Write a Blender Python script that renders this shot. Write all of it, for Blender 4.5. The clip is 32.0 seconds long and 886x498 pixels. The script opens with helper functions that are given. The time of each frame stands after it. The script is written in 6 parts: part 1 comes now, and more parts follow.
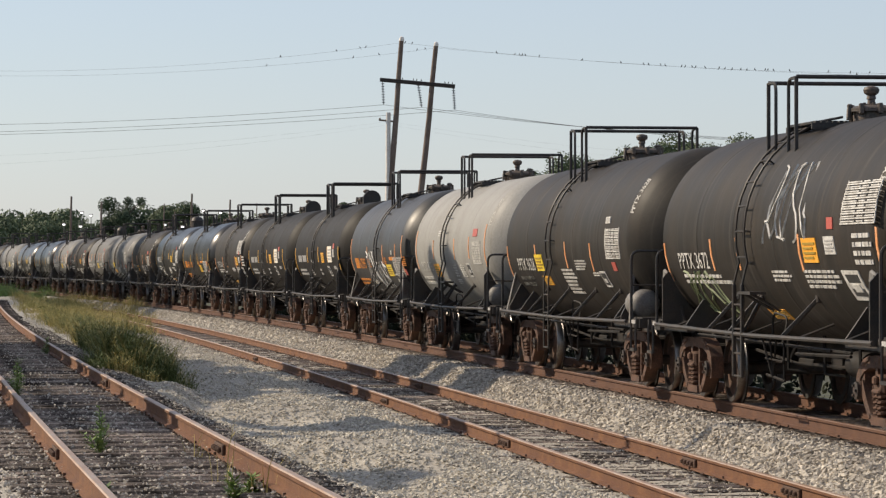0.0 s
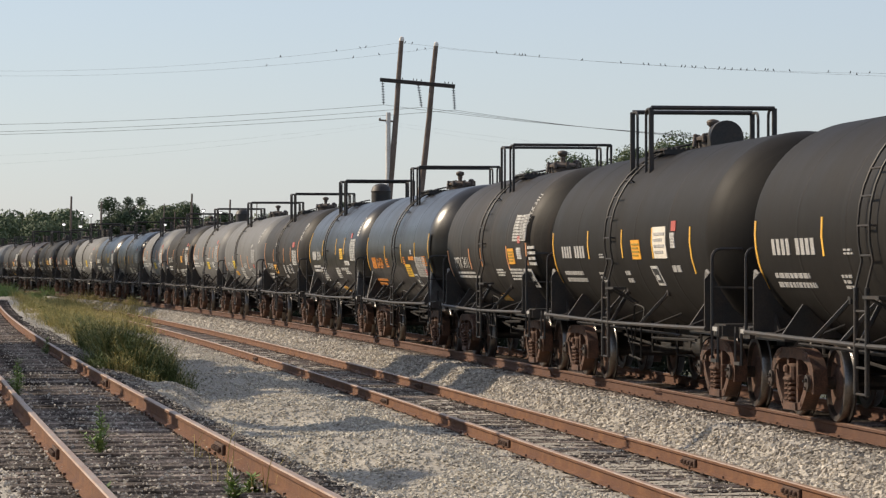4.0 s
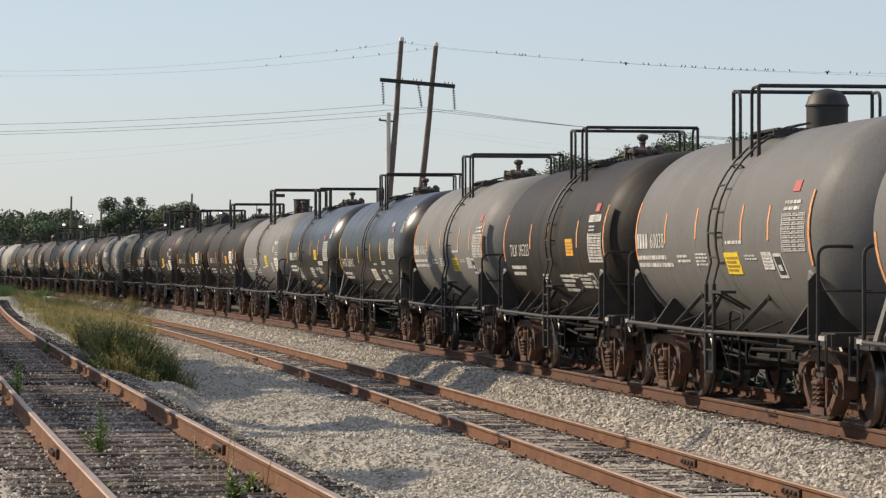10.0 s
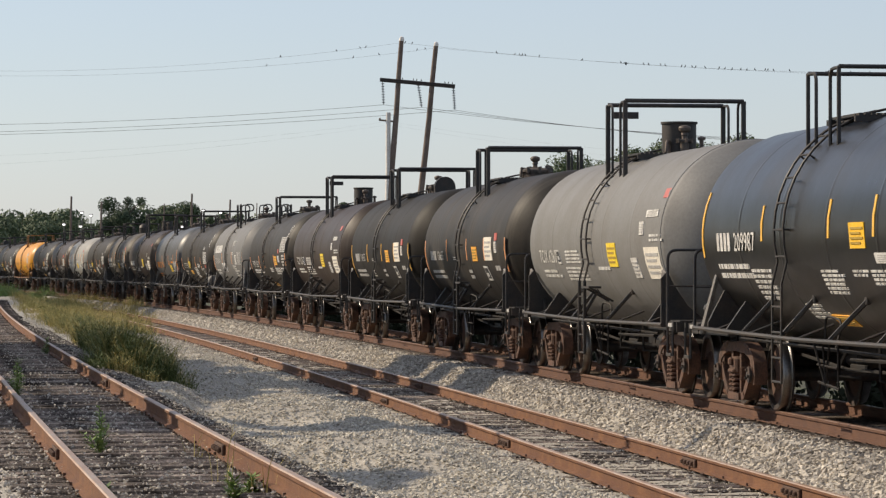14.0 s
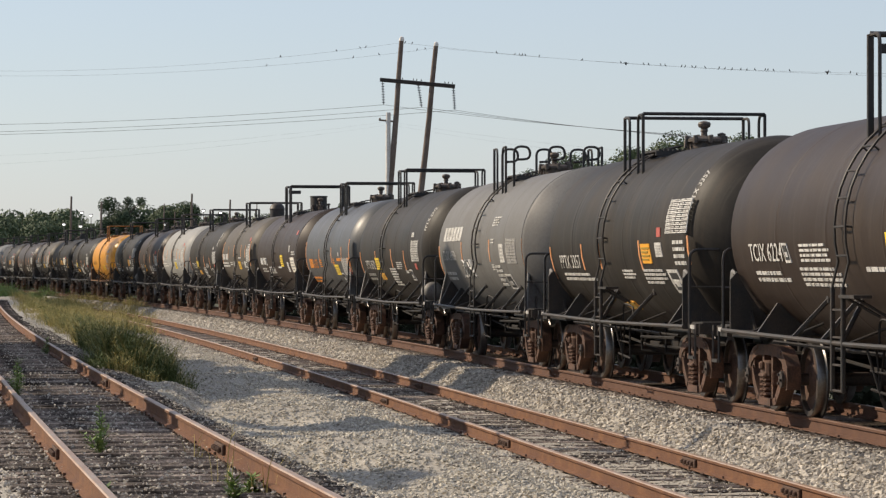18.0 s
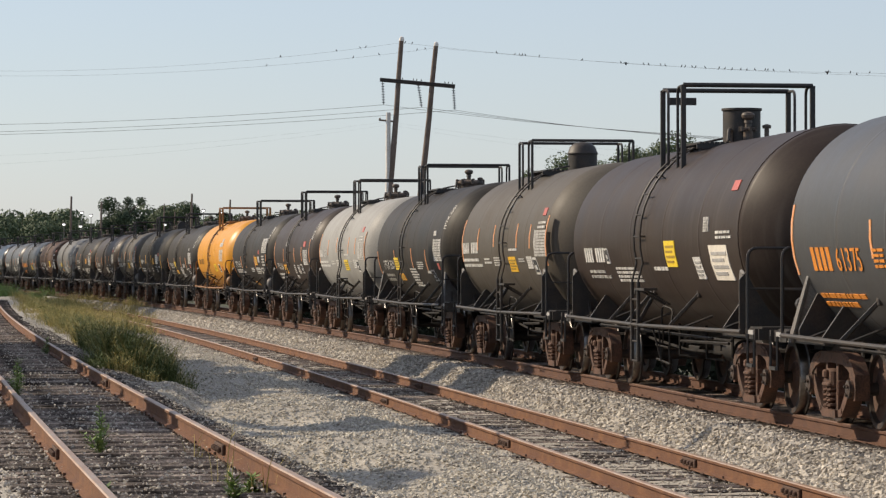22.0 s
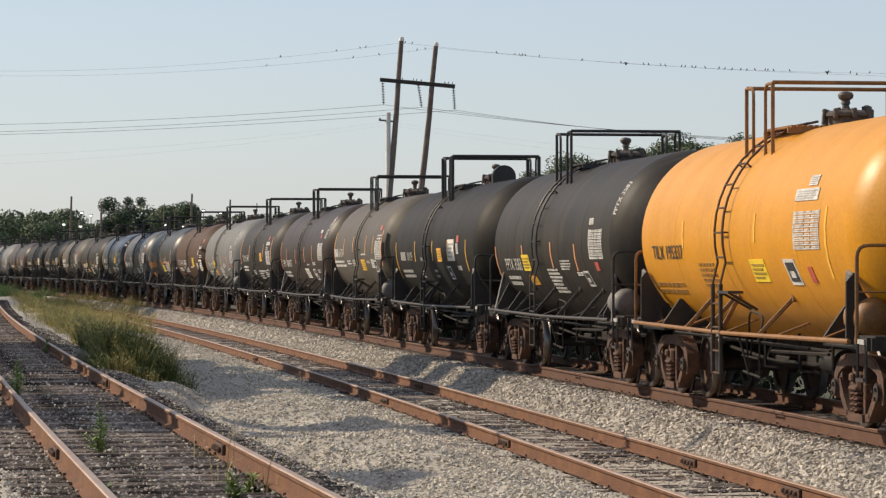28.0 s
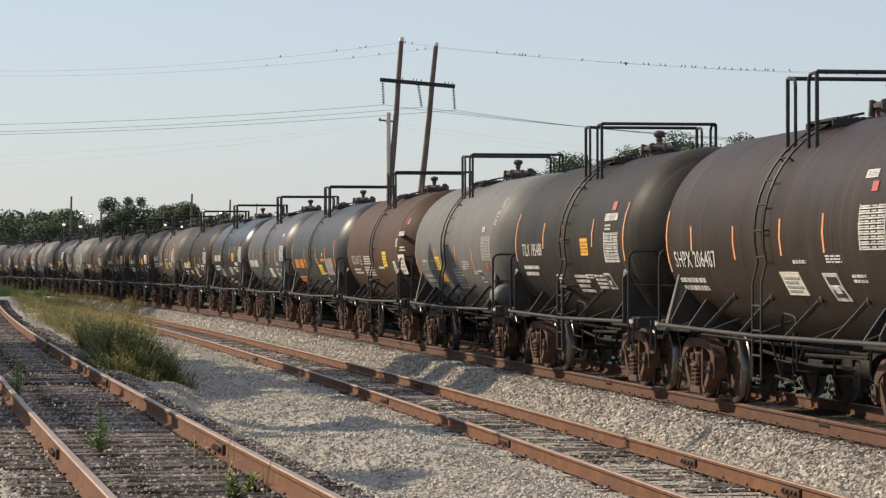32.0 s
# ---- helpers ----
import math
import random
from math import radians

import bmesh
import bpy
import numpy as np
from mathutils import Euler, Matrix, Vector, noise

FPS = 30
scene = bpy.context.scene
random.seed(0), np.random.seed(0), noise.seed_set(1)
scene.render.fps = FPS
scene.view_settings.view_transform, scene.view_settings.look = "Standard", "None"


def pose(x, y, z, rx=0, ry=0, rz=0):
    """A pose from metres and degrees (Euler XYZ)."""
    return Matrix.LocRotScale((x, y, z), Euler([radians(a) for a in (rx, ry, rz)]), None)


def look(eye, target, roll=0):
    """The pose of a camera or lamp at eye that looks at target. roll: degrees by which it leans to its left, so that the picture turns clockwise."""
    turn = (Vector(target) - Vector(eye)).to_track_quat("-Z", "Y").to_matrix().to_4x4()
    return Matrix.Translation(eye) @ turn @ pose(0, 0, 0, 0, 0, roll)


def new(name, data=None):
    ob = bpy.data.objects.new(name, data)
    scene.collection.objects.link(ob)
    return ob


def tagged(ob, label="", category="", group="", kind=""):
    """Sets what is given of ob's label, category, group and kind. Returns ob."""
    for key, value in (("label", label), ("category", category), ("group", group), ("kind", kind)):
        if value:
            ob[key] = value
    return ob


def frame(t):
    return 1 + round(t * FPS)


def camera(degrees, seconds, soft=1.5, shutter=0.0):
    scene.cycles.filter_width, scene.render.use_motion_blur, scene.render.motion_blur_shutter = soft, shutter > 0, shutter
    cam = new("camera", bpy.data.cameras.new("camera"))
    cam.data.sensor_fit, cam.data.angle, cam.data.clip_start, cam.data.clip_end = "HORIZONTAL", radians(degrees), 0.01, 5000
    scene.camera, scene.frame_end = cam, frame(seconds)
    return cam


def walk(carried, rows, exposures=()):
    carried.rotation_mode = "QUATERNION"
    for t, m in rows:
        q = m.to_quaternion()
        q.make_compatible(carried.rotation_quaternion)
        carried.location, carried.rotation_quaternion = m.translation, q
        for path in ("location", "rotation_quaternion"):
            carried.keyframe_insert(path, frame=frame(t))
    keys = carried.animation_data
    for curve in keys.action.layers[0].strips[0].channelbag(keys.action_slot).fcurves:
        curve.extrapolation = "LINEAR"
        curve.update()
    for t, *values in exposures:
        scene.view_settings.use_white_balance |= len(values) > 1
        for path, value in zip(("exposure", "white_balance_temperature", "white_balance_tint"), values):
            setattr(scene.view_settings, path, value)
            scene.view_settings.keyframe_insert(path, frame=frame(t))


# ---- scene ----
# The camera stands still beside a railway curve and looks along a passing tank train.
from functools import lru_cache

EYE = (0.0, 0.0, 1.825)  # world zero: top of the main line's rails, below the camera
cam = camera(16.224, 32.0, soft=1.3)
VIEW = look(EYE, (0.0, 100.0, 1.825 + 100 * 0.005593))
walk(cam, [(0.0, VIEW), (32.0, VIEW)], exposures=[(0.0, 0.0), (32.0, 0.0)])

# ---- light ----
SUN_EL, SUN_TO = radians(33), Vector((-0.90, 0.43, 0)).normalized()
world = bpy.data.worlds.new("world")
scene.world = world
world.use_nodes = True
_wn = world.node_tree.nodes
_sky = _wn.new("ShaderNodeTexSky")
_sky.sky_type, _sky.sun_disc = "NISHITA", False
_sky.sun_elevation, _sky.sun_rotation = SUN_EL, math.atan2(SUN_TO.x, SUN_TO.y)
_sky.air_density, _sky.dust_density, _sky.ozone_density = 1.0, 0.6, 3.5
_wn["Background"].inputs["Strength"].default_value = 0.138
_haze = _wn.new("ShaderNodeMix")  # summer haze evens out the sky
_haze.data_type = "RGBA"
_haze.inputs[0].default_value = 0.55
_haze.inputs[7].default_value = (4.2, 4.36, 4.98, 1)
world.node_tree.links.new(_sky.outputs[0], _haze.inputs[6])
world.node_tree.links.new(_haze.outputs[2], _wn["Background"].inputs["Color"])
sun = new("sun", bpy.data.lights.new("sun", "SUN"))
sun.data.energy, sun.data.angle, sun.data.color = 5.0, radians(0.6), (1.0, 0.84, 0.64)
sun.matrix_world = look(Vector((SUN_TO.x, SUN_TO.y, math.tan(SUN_EL))) * 50, (0, 0, 0))


# ---- materials ----
def mat(name, color, rough=0.6, metal=0.0, scale=6.0, vary=0.25, fine=60.0, bump=0.0, second=None, amount=0.4, per_object=0.0, spec=0.5, per_island=0.0, coord="Object"):
    """A surface with grain at two scales and patches of a second colour."""
    m = bpy.data.materials.new(name)
    m.use_nodes = True
    n, l = m.node_tree.nodes, m.node_tree.links
    b = n["Principled BSDF"]
    tc = n.new("ShaderNodeTexCoord")
    a = n.new("ShaderNodeTexNoise")
    a.inputs["Scale"].default_value, a.inputs["Detail"].default_value, a.inputs["Roughness"].default_value = scale, 6, 0.65
    c = n.new("ShaderNodeTexNoise")
    c.inputs["Scale"].default_value, c.inputs["Detail"].default_value = fine, 3
    l.new(tc.outputs[coord], a.inputs["Vector"])
    l.new(tc.outputs[coord], c.inputs["Vector"])
    base = n.new("ShaderNodeMix")
    base.data_type = "RGBA"
    base.inputs[6].default_value = (*color, 1)
    base.inputs[7].default_value = (*(second or tuple(v * 0.6 for v in color)), 1)
    ramp = n.new("ShaderNodeMapRange")
    ramp.inputs["From Min"].default_value, ramp.inputs["From Max"].default_value = 0.42, 0.68
    ramp.inputs["To Max"].default_value = amount
    l.new(a.outputs["Fac"], ramp.inputs["Value"])
    l.new(ramp.outputs[0], base.inputs[0])
    hsv = n.new("ShaderNodeHueSaturation")
    l.new(base.outputs[2], hsv.inputs["Color"])
    val = n.new("ShaderNodeMapRange")
    val.inputs["From Min"].default_value, val.inputs["From Max"].default_value = 0.25, 0.75
    val.inputs["To Min"].default_value, val.inputs["To Max"].default_value = 1 - vary, 1 + vary
    l.new(c.outputs["Fac"], val.inputs["Value"])
    last = val.outputs[0]
    for on, out in ((per_object, ("ShaderNodeObjectInfo", "Random")), (per_island, ("ShaderNodeNewGeometry", "Random Per Island"))):
        if on:
            info = n.new(out[0])
            mr = n.new("ShaderNodeMapRange")
            mr.inputs["To Min"].default_value, mr.inputs["To Max"].default_value = 1 - on, 1 + on
            l.new(info.outputs[out[1]], mr.inputs["Value"])
            mul = n.new("ShaderNodeMath")
            mul.operation = "MULTIPLY"
            l.new(last, mul.inputs[0])
            l.new(mr.outputs[0], mul.inputs[1])
            last = mul.outputs[0]
    l.new(last, hsv.inputs["Value"])
    l.new(hsv.outputs[0], b.inputs["Base Color"])
    rr = n.new("ShaderNodeMapRange")
    rr.inputs["To Min"].default_value, rr.inputs["To Max"].default_value = max(0.02, rough - 0.12), min(1, rough + 0.15)
    l.new(a.outputs["Fac"], rr.inputs["Value"])
    l.new(rr.outputs[0], b.inputs["Roughness"])
    b.inputs["Metallic"].default_value = metal
    b.inputs["Specular IOR Level"].default_value = spec
    if bump:
        bp = n.new("ShaderNodeBump")
        bp.inputs["Strength"].default_value, bp.inputs["Distance"].default_value = bump, 0.02
        l.new(c.outputs["Fac"], bp.inputs["Height"])
        l.new(bp.outputs[0], b.inputs["Normal"])
    return m


@lru_cache(None)
def tank_paint(color, rough, dirt):
    """Tank paint with road grime in streaks round the shell and rust freckles."""
    m = mat("tank_paint", color, rough, 0, 0.9, 0.10, 25, 0.03, spec=0.4 if rough < 0.4 else 0.3 if rough < 0.46 else 0.16, second=tuple(v * 0.55 + d * 0.45 for v, d in zip(color, (0.09, 0.07, 0.05))), amount=dirt)
    n, l = m.node_tree.nodes, m.node_tree.links
    tc, b = n.new("ShaderNodeTexCoord"), n["Principled BSDF"]
    mp = n.new("ShaderNodeMapping")
    mp.inputs["Scale"].default_value = (2.6, 0.6, 0.5)
    st = n.new("ShaderNodeTexNoise")
    st.inputs["Scale"].default_value, st.inputs["Detail"].default_value, st.inputs["Roughness"].default_value = 1.2, 8, 0.7
    info = n.new("ShaderNodeObjectInfo")
    add = n.new("ShaderNodeVectorMath")
    add.operation = "ADD"
    sc = n.new("ShaderNodeMath")
    sc.operation = "MULTIPLY"
    sc.inputs[1].default_value = 50
    l.new(info.outputs["Random"], sc.inputs[0])
    l.new(tc.outputs["Object"], mp.inputs["Vector"])
    l.new(mp.outputs[0], add.inputs[0])
    l.new(sc.outputs[0], add.inputs[1])
    l.new(add.outputs[0], st.inputs["Vector"])
    mr = n.new("ShaderNodeMapRange")
    mr.inputs["From Min"].default_value, mr.inputs["From Max"].default_value, mr.inputs["To Max"].default_value = 0.48, 0.80, dirt * 0.5
    l.new(st.outputs["Fac"], mr.inputs["Value"])
    mix = n.new("ShaderNodeMix")
    mix.data_type = "RGBA"
    mix.inputs[7].default_value = (0.11, 0.085, 0.065, 1)
    src = b.inputs["Base Color"].links[0].from_socket
    l.new(src, mix.inputs[6])
    l.new(mr.outputs[0], mix.inputs[0])
    runs = n.new("ShaderNodeTexNoise")  # narrow rust and dust runs that follow the shell's girth
    mq = n.new("ShaderNodeMapping")
    mq.inputs["Scale"].default_value = (9.0, 0.5, 0.35)
    ad = n.new("ShaderNodeVectorMath")
    ad.operation = "ADD"
    runs.inputs["Scale"].default_value, runs.inputs["Detail"].default_value = 1.0, 4
    l.new(tc.outputs["Object"], mq.inputs["Vector"])
    l.new(mq.outputs[0], ad.inputs[0])
    l.new(sc.outputs[0], ad.inputs[1])
    l.new(ad.outputs[0], runs.inputs["Vector"])
    last = mix.outputs[2]
    for lo, hi, amount, tint in ((0.56, 0.74, 0.30 * dirt, (0.20, 0.18, 0.155)), (0.36, 0.22, 0.45 * dirt, (0.085, 0.05, 0.03))):
        mr2 = n.new("ShaderNodeMapRange")
        mr2.inputs["From Min"].default_value, mr2.inputs["From Max"].default_value, mr2.inputs["To Max"].default_value = lo, hi, amount
        l.new(runs.outputs["Fac"], mr2.inputs["Value"])
        mx = n.new("ShaderNodeMix")
        mx.data_type = "RGBA"
        mx.inputs[7].default_value = (*tint, 1)
        l.new(last, mx.inputs[6])
        l.new(mr2.outputs[0], mx.inputs[0])
        last = mx.outputs[2]
    l.new(last, b.inputs["Base Color"])
    return m


STEEL = mat("black_steel", (0.022, 0.021, 0.02), 0.55, 0.0, 3, 0.3, 40, 0.05, second=(0.07, 0.045, 0.03), amount=0.5)
GREY_STEEL = mat("grey_steel", (0.16, 0.155, 0.145), 0.6, 0.0, 3, 0.25, 40, 0.05, second=(0.09, 0.06, 0.045), amount=0.6)
YELLOW_STEEL = mat("yellow_steel", (0.26, 0.12, 0.03), 0.55, 0.0, 3, 0.25, 40, 0.05, second=(0.12, 0.06, 0.03), amount=0.6)
TRUCK = mat("rusty_cast_steel", (0.105, 0.049, 0.028), 0.8, 0.0, 4, 0.35, 50, 0.25, second=(0.035, 0.022, 0.016), amount=0.9)
WHEEL = mat("wheel_steel", (0.022, 0.018, 0.016), 0.65, 0.0, 5, 0.3, 40, 0.1, second=(0.085, 0.045, 0.028), amount=0.6)
# Blacker than STEEL: the shade beneath the cars is put into this colour.
UNDER_STEEL = mat("underside_shade_steel", (0.011, 0.0095, 0.0085), 0.7, 0.0, 4, 0.3, 40, 0.05, spec=0.3, second=(0.03, 0.02, 0.014), amount=0.5)
WHEEL_FACE = mat("rusty_wheel_plate", (0.095, 0.050, 0.033), 0.85, 0.0, 5, 0.3, 40, 0.1, second=(0.07, 0.042, 0.03), amount=0.7)
TREAD = mat("bright_wheel_tread", (0.22, 0.21, 0.20), 0.32, 1.0, 5, 0.2, 40, 0.02)
RAIL_RUST = mat("rusty_rail_side", (0.113, 0.045, 0.019), 0.85, 0.0, 2.5, 0.35, 70, 0.25, second=(0.207, 0.095, 0.039), amount=0.8)
MAIN_RUST = mat("dark_rusty_rail_side", (0.086, 0.036, 0.019), 0.85, 0.0, 2.5, 0.3, 70, 0.25, second=(0.135, 0.063, 0.034), amount=0.8)
MAIN_TOP = mat("dull_rail_head", (0.16, 0.085, 0.055), 0.45, 0.3, 2.0, 0.2, 60, 0.08, second=(0.24, 0.17, 0.13), amount=0.6)
GRASS_BED = mat("dark_cinder_and_grass", (0.045, 0.045, 0.028), 0.95, 0.0, 0.6, 0.4, 9, 0.6, second=(0.075, 0.085, 0.035), amount=0.9)
RAIL_TOP = mat("worn_rail_head", (0.342, 0.225, 0.153), 0.5, 0.3, 2.0, 0.2, 60, 0.08, second=(0.378, 0.324, 0.279), amount=0.8)
TIE = mat("weathered_timber_tie", (0.047, 0.036, 0.029), 0.9, 0.0, 5, 0.5, 55, 0.6, second=(0.30, 0.245, 0.205), amount=0.9, per_island=0.35, per_object=0.5)
SPIKE = mat("rusty_spike", (0.085, 0.045, 0.028), 0.85, 0.0, 8, 0.3, 60, 0.2)
STONE = mat("limestone_ballast", (0.495, 0.450, 0.383), 0.9, 0.0, 3, 0.25, 30, 0.2, second=(0.270, 0.243, 0.211), amount=0.7, per_island=0.35)
DIRTY_STONE = mat("dirty_ballast", (0.180, 0.158, 0.135), 0.95, 0.0, 3, 0.3, 30, 0.2, second=(0.090, 0.077, 0.063), amount=0.7, per_island=0.45)
GRAVEL = mat("fine_gravel_bed", (0.396, 0.361, 0.301), 0.95, 0.0, 0.5, 0.45, 22, 1.0, second=(0.284, 0.258, 0.219), amount=0.7)
PALE_STONE = mat("pale_limestone_gravel", (0.542, 0.499, 0.413), 0.9, 0.0, 3, 0.25, 30, 0.2, second=(0.361, 0.327, 0.275), amount=0.6, per_island=0.35)
WHITE_INK = mat("white_lettering", (0.62, 0.61, 0.575), 0.65, 0, 5, 0.3, 60, 0, second=(0.20, 0.185, 0.165), amount=0.8)
GREY_INK = mat("faded_white_lettering", (0.42, 0.41, 0.39), 0.7, 0, 8, 0.3, 60, 0, second=(0.2, 0.19, 0.18), amount=0.7)
ORANGE_INK = mat("orange_lettering", (0.70, 0.24, 0.02), 0.6, 0, 8, 0.2, 60, 0, second=(0.4, 0.15, 0.03), amount=0.4)
BROWN_INK = mat("faded_brown_lettering", (0.30, 0.15, 0.02), 0.6, 0, 8, 0.2, 60)
BLACK_INK = mat("black_lettering", (0.03, 0.03, 0.03), 0.6, 0, 8, 0.2, 60)
REFLECT = mat("orange_reflective_tape", (0.74, 0.31, 0.11), 0.45, 0, 6, 0.2, 40, 0, second=(0.85, 0.5, 0.3), amount=0.5)
REFLECT_Y = mat("yellow_reflective_tape", (0.85, 0.48, 0.06), 0.45, 0, 6, 0.2, 40, 0, second=(0.6, 0.3, 0.05), amount=0.5)
PLACARD_Y = mat("yellow_placard", (0.85, 0.62, 0.03), 0.5, 0, 6, 0.15, 50, 0)
PLACARD_O = mat("amber_placard", (0.85, 0.40, 0.03), 0.5, 0, 6, 0.15, 50, 0)
PLACARD_W = mat("cream_placard", (0.75, 0.70, 0.60), 0.6, 0, 6, 0.15, 50, 0)
PLACARD_A = mat("deep_yellow_placard", (0.80, 0.47, 0.02), 0.5, 0, 6, 0.15, 50, 0)
PLACARD_INK = mat("dark_placard_print", (0.38, 0.25, 0.03), 0.6, 0, 8, 0.2, 60)
SCRAWL_GREEN = mat("dull_green_spray", (0.20, 0.24, 0.12), 0.6, 0, 8, 0.2, 60)
PLACARD_R = mat("red_placard", (0.46, 0.085, 0.06), 0.5, 0, 6, 0.15, 50, 0)
WOOD_POLE = mat("weathered_pole_timber", (0.20, 0.15, 0.12), 0.9, 0, 0.8, 0.3, 8, 0.3, second=(0.11, 0.075, 0.055), amount=0.7)
PALE_POLE = mat("pale_pole_timber", (0.80, 0.75, 0.68), 0.9, 0, 0.8, 0.2, 8, 0.3, second=(0.55, 0.48, 0.42), amount=0.7)
WIRE = mat("aluminium_wire", (0.16, 0.16, 0.16), 0.5, 0.5, 3, 0.2, 30)
INSUL = mat("grey_insulator", (0.10, 0.11, 0.13), 0.3, 0, 3, 0.2, 30)
LEAF = mat("tree_leaves", (0.078, 0.108, 0.048), 0.75, 0, 0.15, 0.35, 2.5, 0, second=(0.105, 0.132, 0.058), amount=0.9, per_island=0.22)
# Leaf colour lowered to put the shade behind and under the cars into it.
LEAF_SHADE = mat("shade_darkened_leaves", (0.024, 0.028, 0.017), 0.95, 0, 0.5, 0.3, 6, 0, per_island=0.3, spec=0.05)
LEAF_DARK = mat("dark_tree_leaves", (0.055, 0.080, 0.040), 0.8, 0, 0.15, 0.3, 2.5, 0, second=(0.05, 0.08, 0.03), amount=0.9, per_island=0.45)
BARK = mat("bark", (0.09, 0.07, 0.055), 0.95, 0, 2, 0.3, 20, 0.4)
HILL = mat("distant_woods", (0.075, 0.105, 0.075), 0.95, 0, 0.02, 0.3, 0.3, 0, second=(0.05, 0.08, 0.05), amount=0.9)
WEED = mat("weed_leaves", (0.10, 0.135, 0.04), 0.7, 0, 0.6, 0.3, 20, 0, second=(0.15, 0.165, 0.045), amount=0.8, per_island=0.4)
FRESH = mat("fresh_weed_leaves", (0.15, 0.23, 0.055), 0.65, 0, 2, 0.3, 20, 0, second=(0.10, 0.15, 0.04), amount=0.8, per_island=0.35)
DRY = mat("dry_grass", (0.39, 0.32, 0.115), 0.8, 0, 0.6, 0.3, 20, 0, second=(0.20, 0.205, 0.06), amount=0.8, per_island=0.4)
BIRD = mat("dark_feathers", (0.03, 0.028, 0.027), 0.7, 0, 20, 0.2, 80)


# ---- mesh helpers ----
class Build:
    """Collects plain shapes into one mesh, in numpy-free plain lists."""

    def __init__(self):
        self.v, self.f, self.mi = [], [], []

    def add(self, verts, faces, m=0):
        o = len(self.v)
        self.v.extend(tuple(p) for p in verts)
        self.f.extend(tuple(i + o for i in q) for q in faces)
        self.mi.extend([m] * len(faces))
        return self

    def box(self, cx, cy, cz, sx, sy, sz, mtx=None, m=0, bevel=0.0):
        x, y, z = sx / 2, sy / 2, sz / 2
        if bevel:
            e = bevel
            ring = [(-x + e, -y), (x - e, -y), (x, -y + e), (x, y - e), (x - e, y), (-x + e, y), (-x, y - e), (-x, -y + e)]
            vs = [(a * (1 - e / x), b * (1 - e / y), -z) for a, b in ring] + [(a, b, -z + e) for a, b in ring] + [(a, b, z - e) for a, b in ring] + [(a * (1 - e / x), b * (1 - e / y), z) for a, b in ring]
            fs = [tuple(range(7, -1, -1)), tuple(range(24, 32))] + [(8 * k + i, 8 * k + (i + 1) % 8, 8 * k + 8 + (i + 1) % 8, 8 * k + 8 + i) for k in range(3) for i in range(8)]
        else:
            vs = [(a * x, b * y, c * z) for c in (-1, 1) for a, b in ((-1, -1), (1, -1), (1, 1), (-1, 1))]
            fs = [(3, 2, 1, 0), (4, 5, 6, 7), (0, 1, 5, 4), (1, 2, 6, 5), (2, 3, 7, 6), (3, 0, 4, 7)]
        vs = [Vector(p) + Vector((cx, cy, cz)) if mtx is None else mtx @ Vector(p) + Vector((cx, cy, cz)) for p in vs]
        return self.add(vs, fs, m)

    def tube(self, pts, r, n=8, m=0, r2=None, caps=True, closed=False):
        """A round bar along points."""
        pts = [Vector(p) for p in pts]
        vs, fs = [], []
        last = None
        k = len(pts)
        for i, p in enumerate(pts):
            if closed:
                d = pts[(i + 1) % k] - pts[i - 1]
            else:
                d = pts[min(i + 1, k - 1)] - pts[max(i - 1, 0)]
            d.normalize()
            up = last if last is not None else (Vector((0, 0, 1)) if abs(d.z) < 0.9 else Vector((1, 0, 0)))
            a = (up - d * up.dot(d)).normalized()
            last = a
            b = d.cross(a)
            rad = r if r2 is None else r + (r2 - r) * i / max(1, k - 1)
            vs += [p + (a * math.cos(2 * math.pi * j / n) + b * math.sin(2 * math.pi * j / n)) * rad for j in range(n)]
        for i in range(k if closed else k - 1):
            o, q = i * n, ((i + 1) % k) * n
            fs += [(o + j, o + (j + 1) % n, q + (j + 1) % n, q + j) for j in range(n)]
        if caps and not closed:
            fs += [tuple(range(n - 1, -1, -1)), tuple(range((k - 1) * n, k * n))]
        return self.add(vs, fs, m)

    def lathe(self, profile, axis="x", n=32, centre=(0, 0, 0), mats=None, m=0):
        """Turns a profile of (along, radius) round an axis; mats gives a material for each step."""
        vs, fs, ms = [], [], []
        c = Vector(centre)
        for a, r in profile:
            for j in range(n):
                u, w = r * math.cos(2 * math.pi * j / n), r * math.sin(2 * math.pi * j / n)
                vs.append(c + Vector({"x": (a, u, w), "y": (w, a, u), "z": (u, w, a)}[axis]))
        for i in range(len(profile) - 1):
            o = i * n
            fs += [(o + j, o + (j + 1) % n, o + n + (j + 1) % n, o + n + j) for j in range(n)]
            ms += [mats[i] if mats else m] * n
        fs += [tuple(range(n - 1, -1, -1)), tuple(range((len(profile) - 1) * n, len(profile) * n))]
        ms += [mats[0] if mats else m, mats[-1] if mats else m]
        o = len(self.v)
        self.v.extend(tuple(p) for p in vs)
        self.f.extend(tuple(i + o for i in q) for q in fs)
        self.mi.extend(ms)
        return self

    def plate(self, outline, thick, to, m=0):
        """A flat plate: an outline in (u, w), made thick along the third axis; to maps (u, w, t) to a place."""
        k = len(outline)
        vs = [to(u, w, -thick / 2) for u, w in outline] + [to(u, w, thick / 2) for u, w in outline]
        fs = [tuple(range(k - 1, -1, -1)), tuple(range(k, 2 * k))] + [(i, (i + 1) % k, k + (i + 1) % k, k + i) for i in range(k)]
        return self.add(vs, fs, m)

